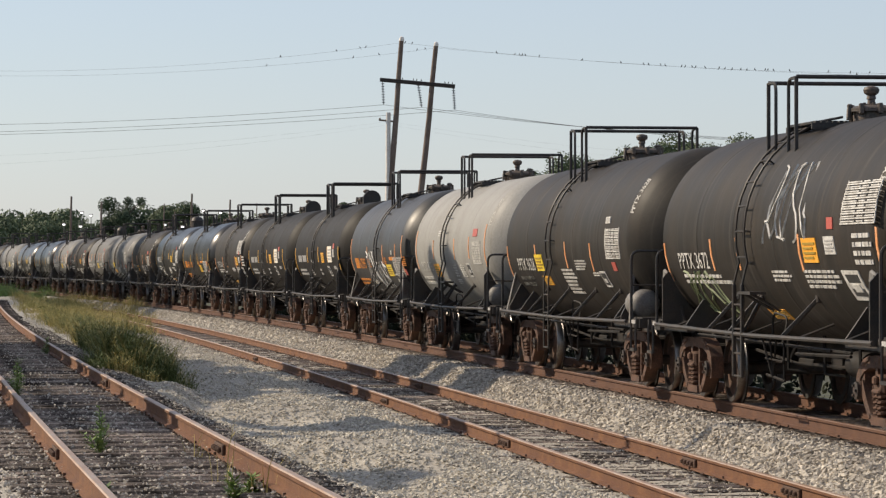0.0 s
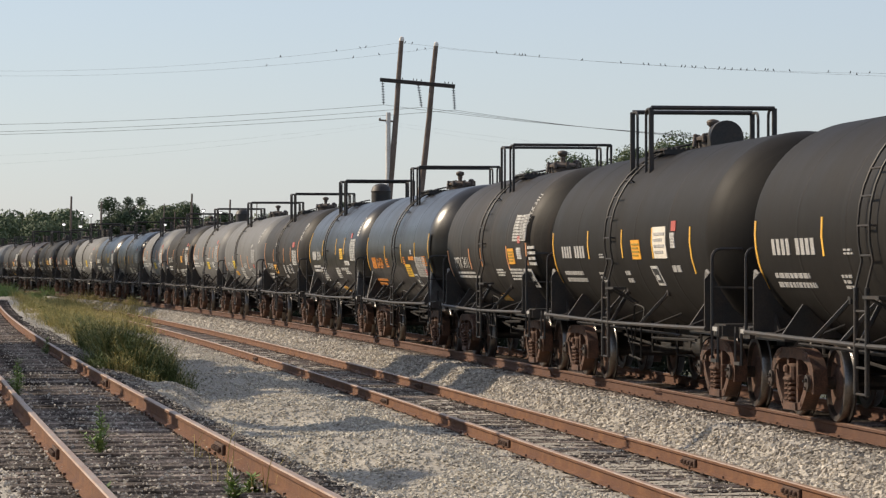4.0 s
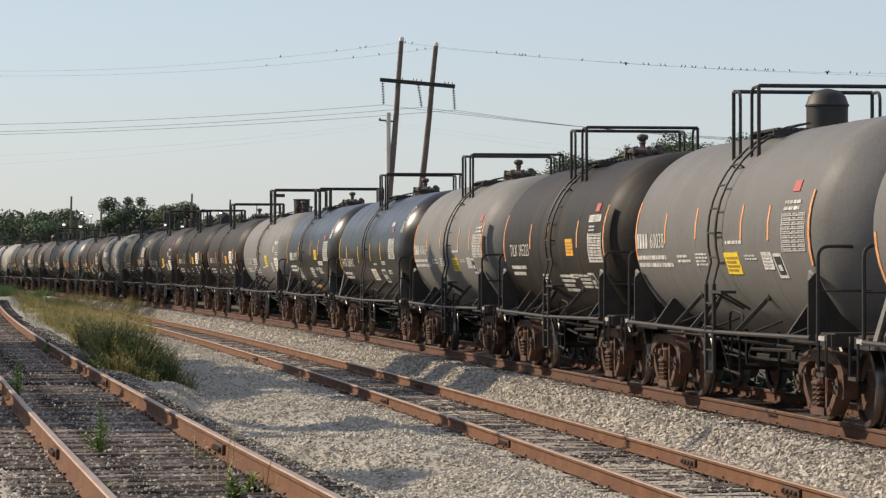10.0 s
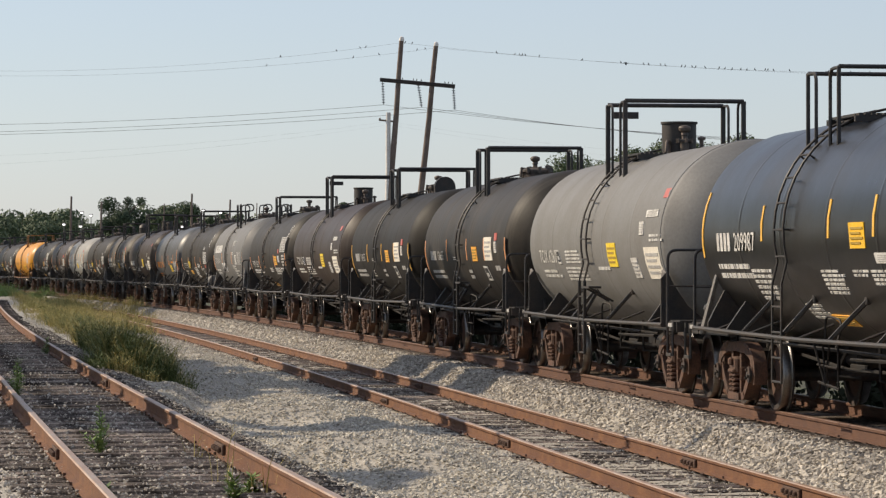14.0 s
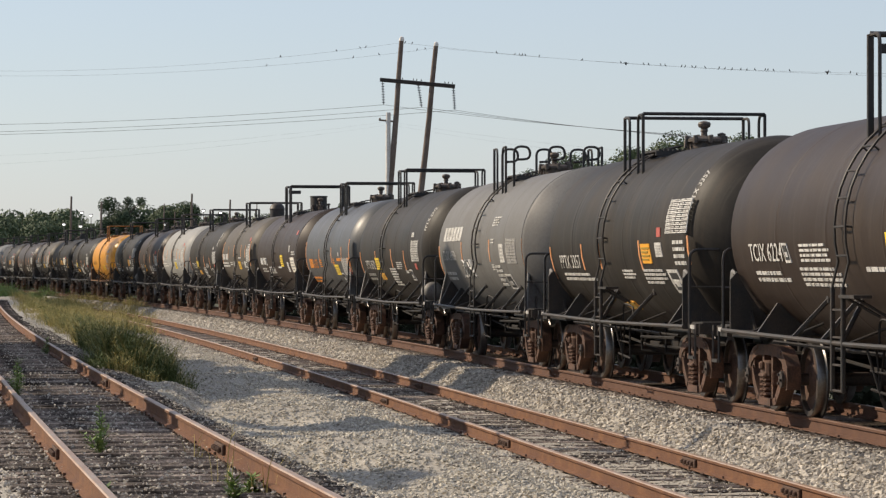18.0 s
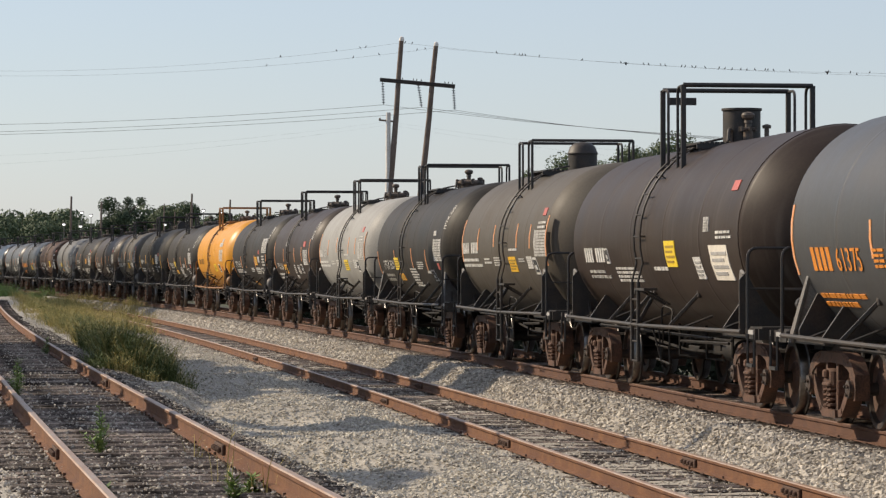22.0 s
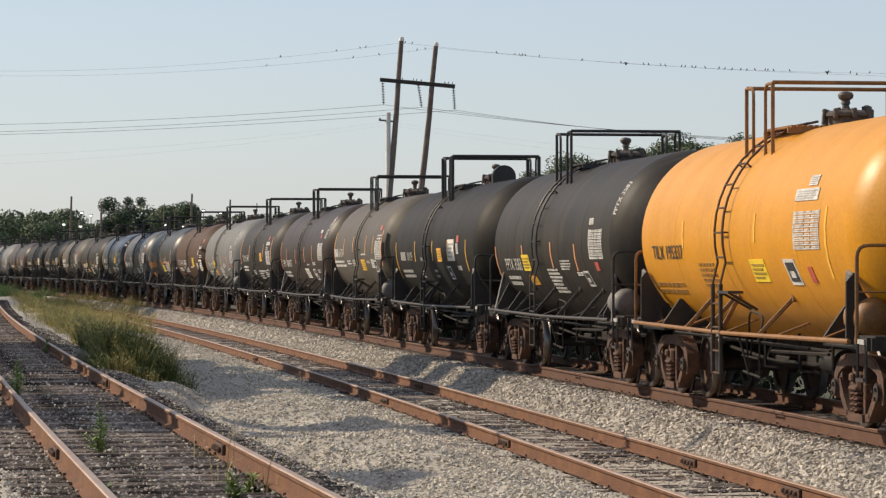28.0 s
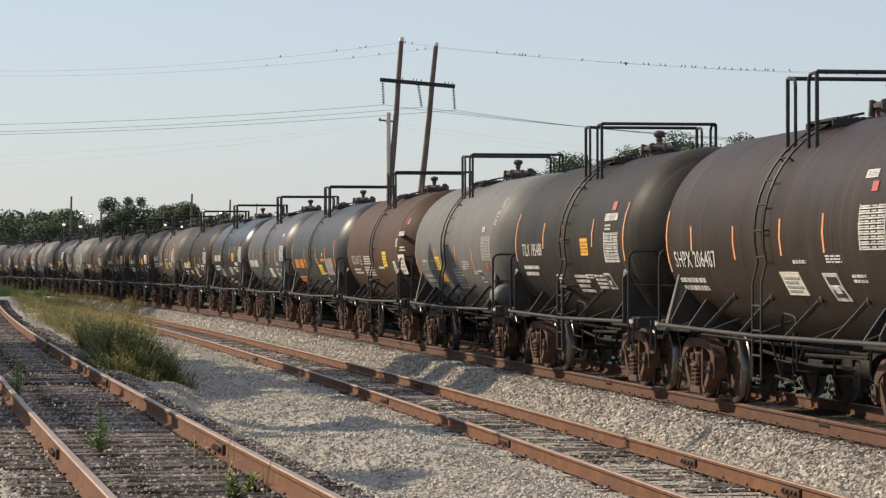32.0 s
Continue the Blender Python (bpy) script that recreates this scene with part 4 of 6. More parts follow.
    for s in (-1, 1):
        part("side_rail", cached(("side_rail", half, s, rails.name), lambda: side_bar(s)), car)
    for s in (-1, 1):
        for t, lean in (STRUTS_B if big else STRUTS_A):
            part("strut", cached(("strut", half, t, s, rails.name), lambda: strut(t, lean, s)), car)
    if big:
        part("step_bracket", cached(("step", half, ladder, steel.name), lambda: step(ladder)), car, label="small step plate on slanted brackets")
        for u in (-0.22, 0.22):
            part("ladder_stile", cached(("stile", half, ladder, u, steel.name), lambda: stile(ladder + u)), car)
        for d in (-1, 1):
            part("lifting_lug", cached(("lug", half, d), lambda: lug(d)), car, label="grey lifting lug")
    part("bottom_rigging", cached(("bulk", half), bulk), car, label="black rigging and drain fittings, darkened for shade under the car")
    part("outlet_linkage", cached(("outlet", half, steel.name), outlet), car, label="thin outlet levers and pipes")
    part("brake_valve", cached(("brake_valve", half), brake_valve), car, label="cluster of black brake valves and hoses")
    for d in (-1, 1):
        part("stencil_plate", cached(("end_plate", half, d), lambda: end_plate(d)), car, label="small dull white plate")
    part("brake_gear", cached(("gear", half, steel.name), gear), car, label="brake rods and cylinder under the tank, darkened for shade")
    if kind:
        part("air_reservoir", cached(("air", half, rails.name), tank_air), car, label="round air reservoir on the platform")


CLASSES = (9.7, 10.25, 10.85, 11.4, 11.9)
PAINTS = {
    "gloss": ((0.0095, 0.0093, 0.0092), 0.31, 0.16, "glossy black"), "blue": ((0.062, 0.065, 0.068), 0.44, 0.35, "blue-grey"), "slate": ((0.027, 0.0280, 0.0285), 0.44, 0.35, "dark slate"),
    "coal": ((0.0205, 0.0185, 0.0162), 0.55, 0.55, "charcoal"), "soot": ((0.0105, 0.0090, 0.0075), 0.6, 0.12, "sooty black"), "grey": ((0.160, 0.158, 0.152), 0.55, 0.4, "mid-grey"),
    "tan": ((0.092, 0.081, 0.066), 0.55, 0.6, "dusty grey-brown"), "pale": ((0.190, 0.188, 0.180), 0.55, 0.45, "pale grey"), "white": ((0.31, 0.305, 0.285), 0.55, 0.4, "off-white"),
    "yellow": ((0.63, 0.275, 0.012), 0.42, 0.30, "bright yellow-orange"), "brown": ((0.03444, 0.02378, 0.01886), 0.48, 0.5, "brown-black"), "rust": ((0.0765, 0.0405, 0.0252), 0.6, 0.5, "rusty brown"),
}
TRAIN = []


class Marks:
    """Paints the lettering, plates and reflectors on one car's near side, measured from its rear shoulder."""

    def __init__(self, car, family, half, letter, tape, digits, seed, paint):
        self.car, self.family, self.half, self.letter, self.tape, self.digits, self.paint = car, family, half, letter, tape, digits, paint
        self.count, self.seed = 0, seed

    def put(self, name, make, mats, label, *key):
        self.count += 1
        def build():
            b = Build()
            make(b)
            return b.mesh(name, mats, 40)
        names = tuple(m.name for m in (mats if isinstance(mats, list) else [mats]))
        return part(name, cached((name, self.family, self.count, names, *key), build), self.car, pose(-self.half, 0, 0), label)

    def angles(self, z, h):
        lim = lambda v: math.asin(max(-0.98, min(0.98, (v - ZC) / R)))
        return lim(z), lim(z + h)

    def strip(self, x, z0, z1):
        a0, a1 = self.angles(z0, z1 - z0)
        x = max(0.05, min(2 * self.half - 0.06, x))
        self.put("reflector_strip", lambda b: patch(b, x - 0.037, x + 0.037, a0, a1), self.tape, "orange reflective strip", round(x, 2))

    def number(self, x, z, w, h):
        x = max(0.12, x)
        a0, a1 = self.angles(z, h)
        n, code = len(self.digits), OWNER.get(self.family, "") if self.digits else ""
        cell = w / (5 + max(n, 4))
        def blocks(b):
            for q in range(4):
                patch(b, x + q * cell, x + (q + 0.66) * cell, a0, a1)
            if not n:
                for q in range(4):
                    patch(b, x + (q + 5) * cell, x + (q + 5.7) * cell, a0, a1)
        if code:
            part("car_number", cached(("num", code, self.digits, self.letter.name, self.family), lambda: digits_mesh(code + " " + self.digits, h / 0.70, x, a0, self.letter, cell)), self.car, pose(-self.half, 0, 0), "painted letters and car number")["kind"] = "stuff"
        else:
            self.put("owner_mark", blocks, self.letter, "painted owner's mark in plain blocks", n)["kind"] = "stuff"
            if n:
                part("car_number", cached(("num", self.digits, self.letter.name, self.family), lambda: digits_mesh(self.digits, h / 0.70, x + 4.8 * cell, a0, self.letter, cell * 0.92)), self.car, pose(-self.half, 0, 0), "painted car number")["kind"] = "stuff"
        if n and self.family in (marks_p, marks_d, marks_v, marks_s, marks_q):
            part("end_number", cached(("endnum", code, self.digits, self.letter.name), lambda: end_digits_mesh(code, self.digits, 0.13, self.letter)), self.car, pose(self.half, 0, 0), "small car number on the tank's rim")["kind"] = "stuff"

    def lines(self, n, x, z, w, h):
        rng = random.Random(n * 31 + int(x * 100))
        step = h / n
        x = max(0.1, x)
        def rows(b):
            for k in range(n):
                t, end = x, x + w * rng.uniform(0.72, 1.0)
                a0, a1 = self.angles(z + h - (k + 0.82) * step, step * (0.52 if n > 1 else 0.8))
                while t < end:
                    d = rng.uniform(0.07, 0.26)
                    patch(b, t, min(t + d, end), a0, a1)
                    t += d + 0.04
        self.put("stencil_block", rows, BROWN_INK if self.letter is BLACK_INK else self.letter, "small stencilled lines of lettering")["kind"] = "stuff"

    def card(self, kind, x, z, w, h):
        a0, a1 = self.angles(z, h)
        w *= 0.58 if kind == "r" else 0.78
        m = {"y": PLACARD_Y, "o": PLACARD_O, "c": PLACARD_W, "w": WHITE_INK, "r": PLACARD_R}[kind]
        if kind == "y" and self.paint in ("gloss", "tan", "soot"):
            m = PLACARD_A
        ink = {"r": PLACARD_R, "w": GREY_INK, "c": GREY_INK}.get(kind, PLACARD_INK)
        def sheet(b):
            patch(b, x, x + w, a0, a1, 0, 0.012, -0.04)
            if kind != "r":
                for k in range(4):
                    e0 = a0 + (a1 - a0) * (0.16 + 0.19 * k)
                    patch(b, x + w * 0.10, x + w * (0.9 if k % 2 else 0.75), e0, e0 + (a1 - a0) * 0.09, 1, 0.016, -0.01)
        self.put("placard", sheet, [m, ink], {"y": "yellow warning placard", "o": "amber warning placard", "c": "cream printed panel", "w": "white lettered decal", "r": "small red decal"}[kind])

    def holder(self, x, z, w, h):
        a0, a1 = self.angles(z, h)
        w *= 0.62
        def sheet(b):
            patch(b, x, x + w, a0, a1, 0, 0.012, -0.12)
            patch(b, x + w * 0.14, x + w * 0.86, a0 + (a1 - a0) * 0.15, a1 - (a1 - a0) * 0.12, 1, 0.016, -0.09)
            patch(b, x + w * 0.3, x + w * 0.7, a0 + (a1 - a0) * 0.3, a0 + (a1 - a0) * 0.55, 0, 0.020, -0.03)
        self.put("card_holder", sheet, [WHITE_INK, BLACK_INK], "white-framed card holder")

    def table(self, x, z, w, h):
        a0, a1 = self.angles(z, h)
        x = min(x, 2 * self.half - w - 0.12)
        def grid(b):
            for k in range(9):
                e0 = a0 + (a1 - a0) * k / 9
                e1 = e0 + (a1 - a0) * 0.034
                patch(b, x, x + w, e0, e1, 0)
                for c, d in ((0.02, 0.40), (0.48, 0.18), (0.72, 0.25)):
                    patch(b, x + c * w, x + (c + d) * w, e1 + (a1 - a0) * 0.015, e1 + (a1 - a0) * 0.045, 0, 0.011)
            patch(b, x, x + 0.03, a0, a1)
            patch(b, x + w - 0.03, x + w, a0, a1)
        self.put("data_table", grid, GREY_INK if self.letter in (GREY_INK, ORANGE_INK) or self.paint in ("grey",) else WHITE_INK, "stencilled table of test data", round(x, 2))["kind"] = "stuff"

    def logo(self, x, z, w, h):
        a0, a1 = self.angles(z, h)
        def blocks(b):
            for q in range(6):
                patch(b, x + q * w / 6, x + (q + 0.8) * w / 6, a0, a1, 0, 0.012, 0.05)
        self.put("company_mark", blocks, WHITE_INK, "bold white company mark in plain blocks")["kind"] = "stuff"

    def scrawl(self, x, z, w, h):
        rng = random.Random(int(x * 77))
        def strokes(b):
            for q in range(6):
                px0, pts = x + w * (q + rng.uniform(0, 0.4)) / 6.5, []
                for k in range(9):
                    t = k / 8
                    a = math.asin(max(-0.97, min(0.97, (z + h * (0.5 + 0.5 * math.cos(t * rng.uniform(2.6, 3.6) * (1 + q % 2))) - ZC) / R)))
                    pts.append(on_tank(px0 + w * 0.16 * math.sin(t * 5 + q), a, 0.006))
                b.tube(pts, 0.018, 4)
        self.put("sprayed_scrawl", strokes, WHITE_INK if z > 1.3 else SCRAWL_GREEN, "faint sprayed scrawl")["kind"] = "stuff"


def marks_p(m):
    m.strip(-0.01, 1.55, 2.19)
    m.strip(3.01, 1.95, 2.20)
    m.strip(5.93, 1.80, 2.23)
    m.strip(8.14, 1.75, 2.19)
    m.number(0.99, 1.76, 1.76, 0.22)
    m.card("y", 2.93, 1.75, 0.91, 0.28)
    m.card("o", 3.21, 1.51, 0.92, 0.15)
    m.lines(2, 0.86, 1.47, 1.59, 0.21)
    m.lines(7, 5.28, 1.37, 1.21, 0.43)
    m.lines(4, 6.67, 1.76, 0.99, 0.18)
    m.lines(1, 8.30, 1.79, 0.99, 0.09)
    m.holder(8.67, 1.51, 0.69, 0.24)
    m.lines(2, 8.01, 1.67, 0.57, 0.07)
    m.card("r", 9.80, 1.76, 0.48, 0.13)
    m.table(9.41, 1.94, 1.11, 0.47)
    m.card("w", 9.41, 2.48, 0.44, 0.10)

def marks_g(m):
    m.strip(-0.08, 1.92, 2.75)
    m.strip(2.06, 2.14, 2.56)
    m.strip(4.00, 2.19, 2.60)
    m.strip(6.60, 2.16, 2.59)
    m.strip(8.01, 2.14, 2.56)
    m.strip(9.95, 1.84, 2.70)
    m.number(-0.23, 2.08, 1.98, 0.21)
    m.lines(2, -0.31, 1.80, 2.70, 0.21)
    m.lines(2, 2.76, 1.87, 0.86, 0.13)
    m.lines(4, 3.90, 1.83, 0.82, 0.18)
    m.card("y", 5.63, 1.73, 0.99, 0.27)
    m.lines(1, 5.75, 2.10, 0.96, 0.05)
    m.lines(2, 6.71, 1.90, 0.65, 0.08)
    m.card("w", 7.63, 1.79, 0.64, 0.21)
    m.holder(8.26, 1.69, 0.68, 0.29)
    m.table(8.65, 2.00, 1.11, 0.46)
    m.card("r", 8.94, 2.70, 0.54, 0.13)
    m.lines(2, 8.72, 2.47, 0.89, 0.15)

def marks_s(m):
    m.strip(-0.61, 1.75, 2.59)
    m.strip(1.59, 2.03, 2.36)
    m.strip(4.04, 1.91, 2.33)
    m.strip(6.45, 1.95, 2.39)
    m.strip(8.43, 1.98, 2.42)
    m.number(0.45, 1.82, 2.48, 0.22)
    m.lines(2, 0.38, 1.49, 2.09, 0.21)
    m.lines(1, 6.93, 1.85, 0.62, 0.05)
    m.card("c", 6.17, 1.49, 1.17, 0.27)
    m.holder(8.22, 1.44, 1.01, 0.31)
    m.lines(3, 8.44, 1.86, 0.73, 0.10)
    m.table(9.93, 2.00, 1.04, 0.49)
    m.card("w", 9.85, 2.77, 0.62, 0.09)
    m.card("r", 10.26, 2.62, 0.40, 0.11)
    m.lines(2, 9.34, 1.64, 0.57, 0.11)

def marks_t(m):
    m.strip(-0.13, 1.92, 2.76)
    m.strip(2.91, 2.13, 2.56)
    m.strip(4.60, 2.13, 2.56)
    m.strip(7.39, 2.13, 2.56)
    m.strip(9.88, 1.91, 2.77)
    m.number(0.76, 2.01, 2.00, 0.21)
    m.lines(2, 0.64, 1.65, 1.72, 0.22)
    m.card("o", 6.41, 2.00, 0.79, 0.27)
    m.card("w", 8.32, 2.52, 1.26, 0.11)
    m.card("r", 8.67, 2.68, 0.54, 0.13)
    m.lines(2, 8.41, 2.37, 0.58, 0.11)
    m.table(8.34, 1.89, 1.13, 0.46)
    m.lines(3, 3.62, 1.55, 0.61, 0.16)
    m.lines(4, 5.29, 1.40, 1.21, 0.31)
    m.lines(2, 6.32, 1.63, 0.76, 0.08)
    m.lines(4, 7.04, 1.47, 0.98, 0.24)
    m.holder(7.98, 1.48, 0.76, 0.24)

def marks_u(m):
    m.strip(-0.05, 1.73, 2.54)
    m.strip(3.38, 1.91, 2.32)
    m.strip(6.26, 1.91, 2.34)
    m.strip(8.55, 1.94, 2.35)
    m.strip(10.68, 1.69, 2.54)
    m.number(0.83, 1.78, 2.19, 0.26)
    m.lines(4, 3.39, 1.80, 0.54, 0.23)
    m.lines(2, 0.62, 1.36, 1.92, 0.19)
    m.card("y", 6.74, 1.60, 1.10, 0.27)
    m.lines(1, 7.48, 1.95, 0.98, 0.10)
    m.table(8.46, 1.60, 1.54, 0.45)
    m.lines(5, 9.60, 1.83, 0.68, 0.23)
    m.card("r", 9.74, 1.63, 0.48, 0.13)
    m.holder(7.79, 1.39, 0.80, 0.26)
    m.lines(4, 6.53, 1.87, 0.36, 0.18)
    m.card("w", 7.86, 2.10, 0.26, 0.10)

def marks_k(m):
    m.strip(0.06, 1.55, 2.38)
    m.strip(3.21, 1.94, 2.38)
    m.strip(5.94, 1.95, 2.37)
    m.strip(8.15, 1.94, 2.37)
    m.strip(10.65, 1.73, 2.36)
    m.number(0.87, 1.96, 2.04, 0.19)
    m.lines(2, 0.71, 1.56, 1.89, 0.22)
    m.lines(2, 4.07, 1.95, 0.42, 0.08)
    m.lines(3, 3.73, 1.57, 0.43, 0.18)
    m.card("o", 6.68, 1.93, 0.78, 0.28)
    m.card("c", 8.24, 1.94, 1.12, 0.44)
    m.card("r", 9.46, 2.31, 0.51, 0.14)
    m.card("w", 9.42, 2.08, 0.35, 0.21)
    m.holder(7.91, 1.56, 0.77, 0.27)
    m.lines(2, 5.83, 1.57, 0.48, 0.22)
    m.lines(1, 9.28, 1.73, 0.69, 0.11)

def marks_x(m):
    m.number(0.93, 1.89, 1.63, 0.22)
    m.holder(2.68, 1.87, 0.41, 0.23)
    m.lines(4, 3.39, 1.87, 1.47, 0.23)
    m.lines(4, 3.23, 1.59, 1.81, 0.24)
    m.lines(2, 1.03, 1.63, 1.75, 0.16)
    m.card("y", 7.05, 1.82, 0.86, 0.36)
    m.lines(1, 6.07, 1.76, 1.05, 0.06)
    m.card("w", 8.79, 1.66, 0.57, 0.29)
    m.card("c", 9.83, 1.65, 1.32, 0.45)
    m.card("w", 9.87, 2.53, 1.05, 0.10)
    m.card("w", 9.51, 2.28, 0.40, 0.19)
    m.lines(2, 10.23, 2.17, 0.87, 0.13)
    m.card("r", 10.65, 2.79, 0.57, 0.13)

def marks_q(m):
    m.strip(0.06, 1.94, 2.79)
    m.strip(3.29, 2.13, 2.56)
    m.strip(6.40, 2.14, 2.57)
    m.strip(8.24, 2.14, 2.58)
    m.number(0.87, 2.02, 2.18, 0.23)
    m.lines(2, 0.78, 1.66, 1.77, 0.23)
    m.lines(6, 2.49, 1.41, 1.01, 0.40)
    m.card("y", 7.30, 2.02, 0.78, 0.28)
    m.lines(6, 5.82, 1.51, 0.98, 0.29)
    m.lines(2, 7.17, 1.71, 0.72, 0.09)
    m.card("w", 8.23, 1.86, 1.21, 0.11)
    m.lines(4, 7.90, 1.62, 1.00, 0.18)
    m.lines(4, 4.30, 1.21, 0.86, 0.19)
    m.card("o", 5.10, 1.15, 1.11, 0.12)
    m.table(9.53, 1.98, 1.00, 0.56)
    m.card("r", 9.49, 2.56, 0.43, 0.13)

def marks_v(m):
    m.strip(0.17, 1.77, 2.61)
    m.strip(2.84, 1.98, 2.38)
    m.strip(5.84, 1.96, 2.39)
    m.strip(7.80, 1.98, 2.41)
    m.strip(9.83, 1.81, 2.63)
    m.number(0.78, 1.73, 1.61, 0.21)
    m.card("o", 2.66, 1.61, 0.98, 0.27)
    m.lines(2, 0.52, 1.42, 1.72, 0.22)
    m.lines(3, 3.51, 2.45, 0.54, 0.14)
    m.lines(5, 5.42, 1.61, 0.42, 0.27)
    m.lines(6, 6.38, 1.61, 0.62, 0.26)
    m.holder(7.37, 1.62, 0.66, 0.27)
    m.table(8.26, 1.87, 1.04, 0.45)
    m.card("r", 8.31, 2.41, 0.92, 0.15)
    m.lines(3, 5.26, 1.46, 0.68, 0.11)

def marks_r(m):
    m.logo(0.70, 2.34, 2.46, 0.28)
    m.number(0.66, 1.95, 1.74, 0.20)
    m.strip(-0.51, 1.59, 2.25)
    m.strip(3.17, 1.94, 2.31)
    m.strip(6.71, 1.91, 2.33)
    m.strip(10.42, 1.61, 2.32)
    m.lines(2, 0.56, 1.53, 1.34, 0.21)
    m.lines(4, 6.89, 2.58, 0.84, 0.19)
    m.lines(2, 6.89, 2.25, 0.43, 0.11)
    m.card("w", 7.93, 1.90, 0.62, 0.34)
    m.table(8.68, 1.88, 1.05, 0.46)
    m.lines(3, 6.79, 1.75, 0.40, 0.13)
    m.lines(5, 7.18, 1.45, 0.72, 0.42)
    m.holder(8.01, 1.41, 1.12, 0.27)
    m.scrawl(3.05, 1.61, 1.50, 0.34)

def marks_d(m):
    m.strip(0.05, 1.62, 2.15)
    m.strip(2.90, 1.77, 2.18)
    m.strip(4.37, 1.78, 2.18)
    m.strip(7.49, 1.77, 2.20)
    m.strip(11.12, 1.85, 2.24)
    m.number(0.85, 1.80, 1.82, 0.22)
    m.lines(2, 0.92, 1.59, 2.89, 0.15)
    m.card("o", 7.66, 1.87, 0.82, 0.28)
    m.lines(4, 7.48, 1.57, 1.52, 0.23)
    m.lines(3, 5.94, 1.64, 0.90, 0.15)
    m.card("w", 8.66, 1.96, 0.57, 0.20)
    m.card("r", 8.80, 2.24, 0.42, 0.13)
    m.table(9.81, 2.28, 1.38, 0.48)
    m.lines(4, 9.83, 1.83, 0.77, 0.38)
    m.holder(9.24, 1.46, 1.12, 0.32)
    m.card("o", 4.62, 1.18, 1.11, 0.12)

def marks_b(m):
    m.strip(2.73, 2.07, 2.44)
    m.strip(4.69, 2.06, 2.47)
    m.strip(6.83, 2.12, 2.47)
    m.number(0.70, 1.93, 1.96, 0.19)
    m.lines(2, 0.34, 1.44, 2.20, 0.19)
    m.lines(5, 3.51, 1.55, 0.97, 0.34)
    m.card("y", 6.46, 1.64, 0.96, 0.27)
    m.table(8.75, 2.02, 1.17, 0.45)
    m.card("w", 8.69, 2.58, 1.32, 0.14)
    m.card("w", 9.13, 2.75, 0.49, 0.12)
    m.holder(8.23, 1.61, 0.84, 0.30)
    m.card("r", 9.24, 1.64, 0.33, 0.18)
    m.strip(10.20, 1.69, 2.50)

def scrawl_a(m):
    m.scrawl(3.12, 1.37, 1.85, 0.82)
    m.scrawl(4.88, 1.31, 1.70, 0.63)

def scrawl_b(m):
    m.scrawl(5.99, 2.10, 1.86, 0.93)
    m.scrawl(0.89, 1.18, 2.06, 0.58)


# letters before the number on each layout
OWNER = {marks_p: "PPTX", marks_d: "PPTX", marks_v: "PPTX", marks_t: "TILX", marks_b: "TILX", marks_s: "SHPX", marks_x: "TCIX", marks_r: "PROX"}
# where the ladder stands on each layout, from the rear shoulder
LADDER = {marks_p: 4.73, marks_g: 5.30, marks_s: 5.71, marks_t: 5.13, marks_u: 5.48, marks_k: 5.20, marks_x: 5.48, marks_q: 4.43, marks_v: 4.65, marks_r: 5.24, marks_d: 4.90, marks_b: 5.21}


def tank_car(s, paint, marks, digits="", ink="w", cage=0, crown=0, air=False, scrawl=None):
    k = len(TRAIN)
    pitch = s - TRAIN[-1][1] if k else 11.4
    length = min(CLASSES, key=lambda c: abs(c - (pitch - GAP)))
    half = length / 2
    col, rough, dirt, words = PAINTS[paint]
    steel = {"yellow": YELLOW_STEEL}.get(paint, STEEL)
    car = new("tank_car")
    extra = {0: "railed crown platform", 1: "heavy railed crown platform", 2: "curled crown rails", 3: "tall railed crown platform"}[cage]
    tagged(car, f"{words} railway tank car with {extra}" + (" and sprayed scrawl" if scrawl else ""), "tank car", "cars of the tank train")
    part("tank", cached(("tank", half, paint, marks in (marks_x, marks_r)), lambda: tank_mesh(half, tank_paint(col, rough, dirt), marks in (marks_x, marks_r))), car, label=f"{words} painted steel tank shell")
    x0 = LADDER[marks] - half + 0.10
    deck = x0 - (0.35 if marks is marks_g else 0.0)
    cage_parts(car, deck, steel, cage)
    fittings(car, deck, crown, steel)
    ladder_parts(car, x0 - 0.10, BROWN_STEEL if paint == "yellow" else STEEL, 0.45)
    frame_parts(car, half, STEEL, air, marks in (marks_g, marks_d, marks_k, marks_t, marks_b, marks_v, marks_x), x0 - 0.10, steel)
    letter = {"w": WHITE_INK, "g": GREY_INK, "o": ORANGE_INK, "k": BLACK_INK}[ink]
    m = Marks(car, marks, half, letter, REFLECT_Y if paint in ("gloss", "soot", "yellow") else REFLECT, digits, k, paint)
    marks(m)
    if scrawl:
        m.family = scrawl
        scrawl(m)
    TRAIN.append((car, s, half))


# the cars in their order, with the rear shoulder's distance up the line at the start
tank_car(18.20, "coal", marks_p)
tank_car(30.60, "coal", marks_p)
tank_car(43.93, "coal", marks_d, digits="3672", scrawl=scrawl_b)
tank_car(57.69, "coal", marks_p, digits="3628", air=True)
tank_car(70.20, "white", marks_v, digits="3095", air=True)
tank_car(82.24, "slate", marks_u, digits="672993", ink="o", scrawl=scrawl_a)
tank_car(95.72, "soot", marks_k, ink="g", cage=1, crown=3)
tank_car(110.03, "soot", marks_k, ink="g", cage=1, crown=3)
tank_car(122.41, "coal", marks_d, digits="3411")
tank_car(136.02, "gloss", marks_u, digits="664584", ink="o")
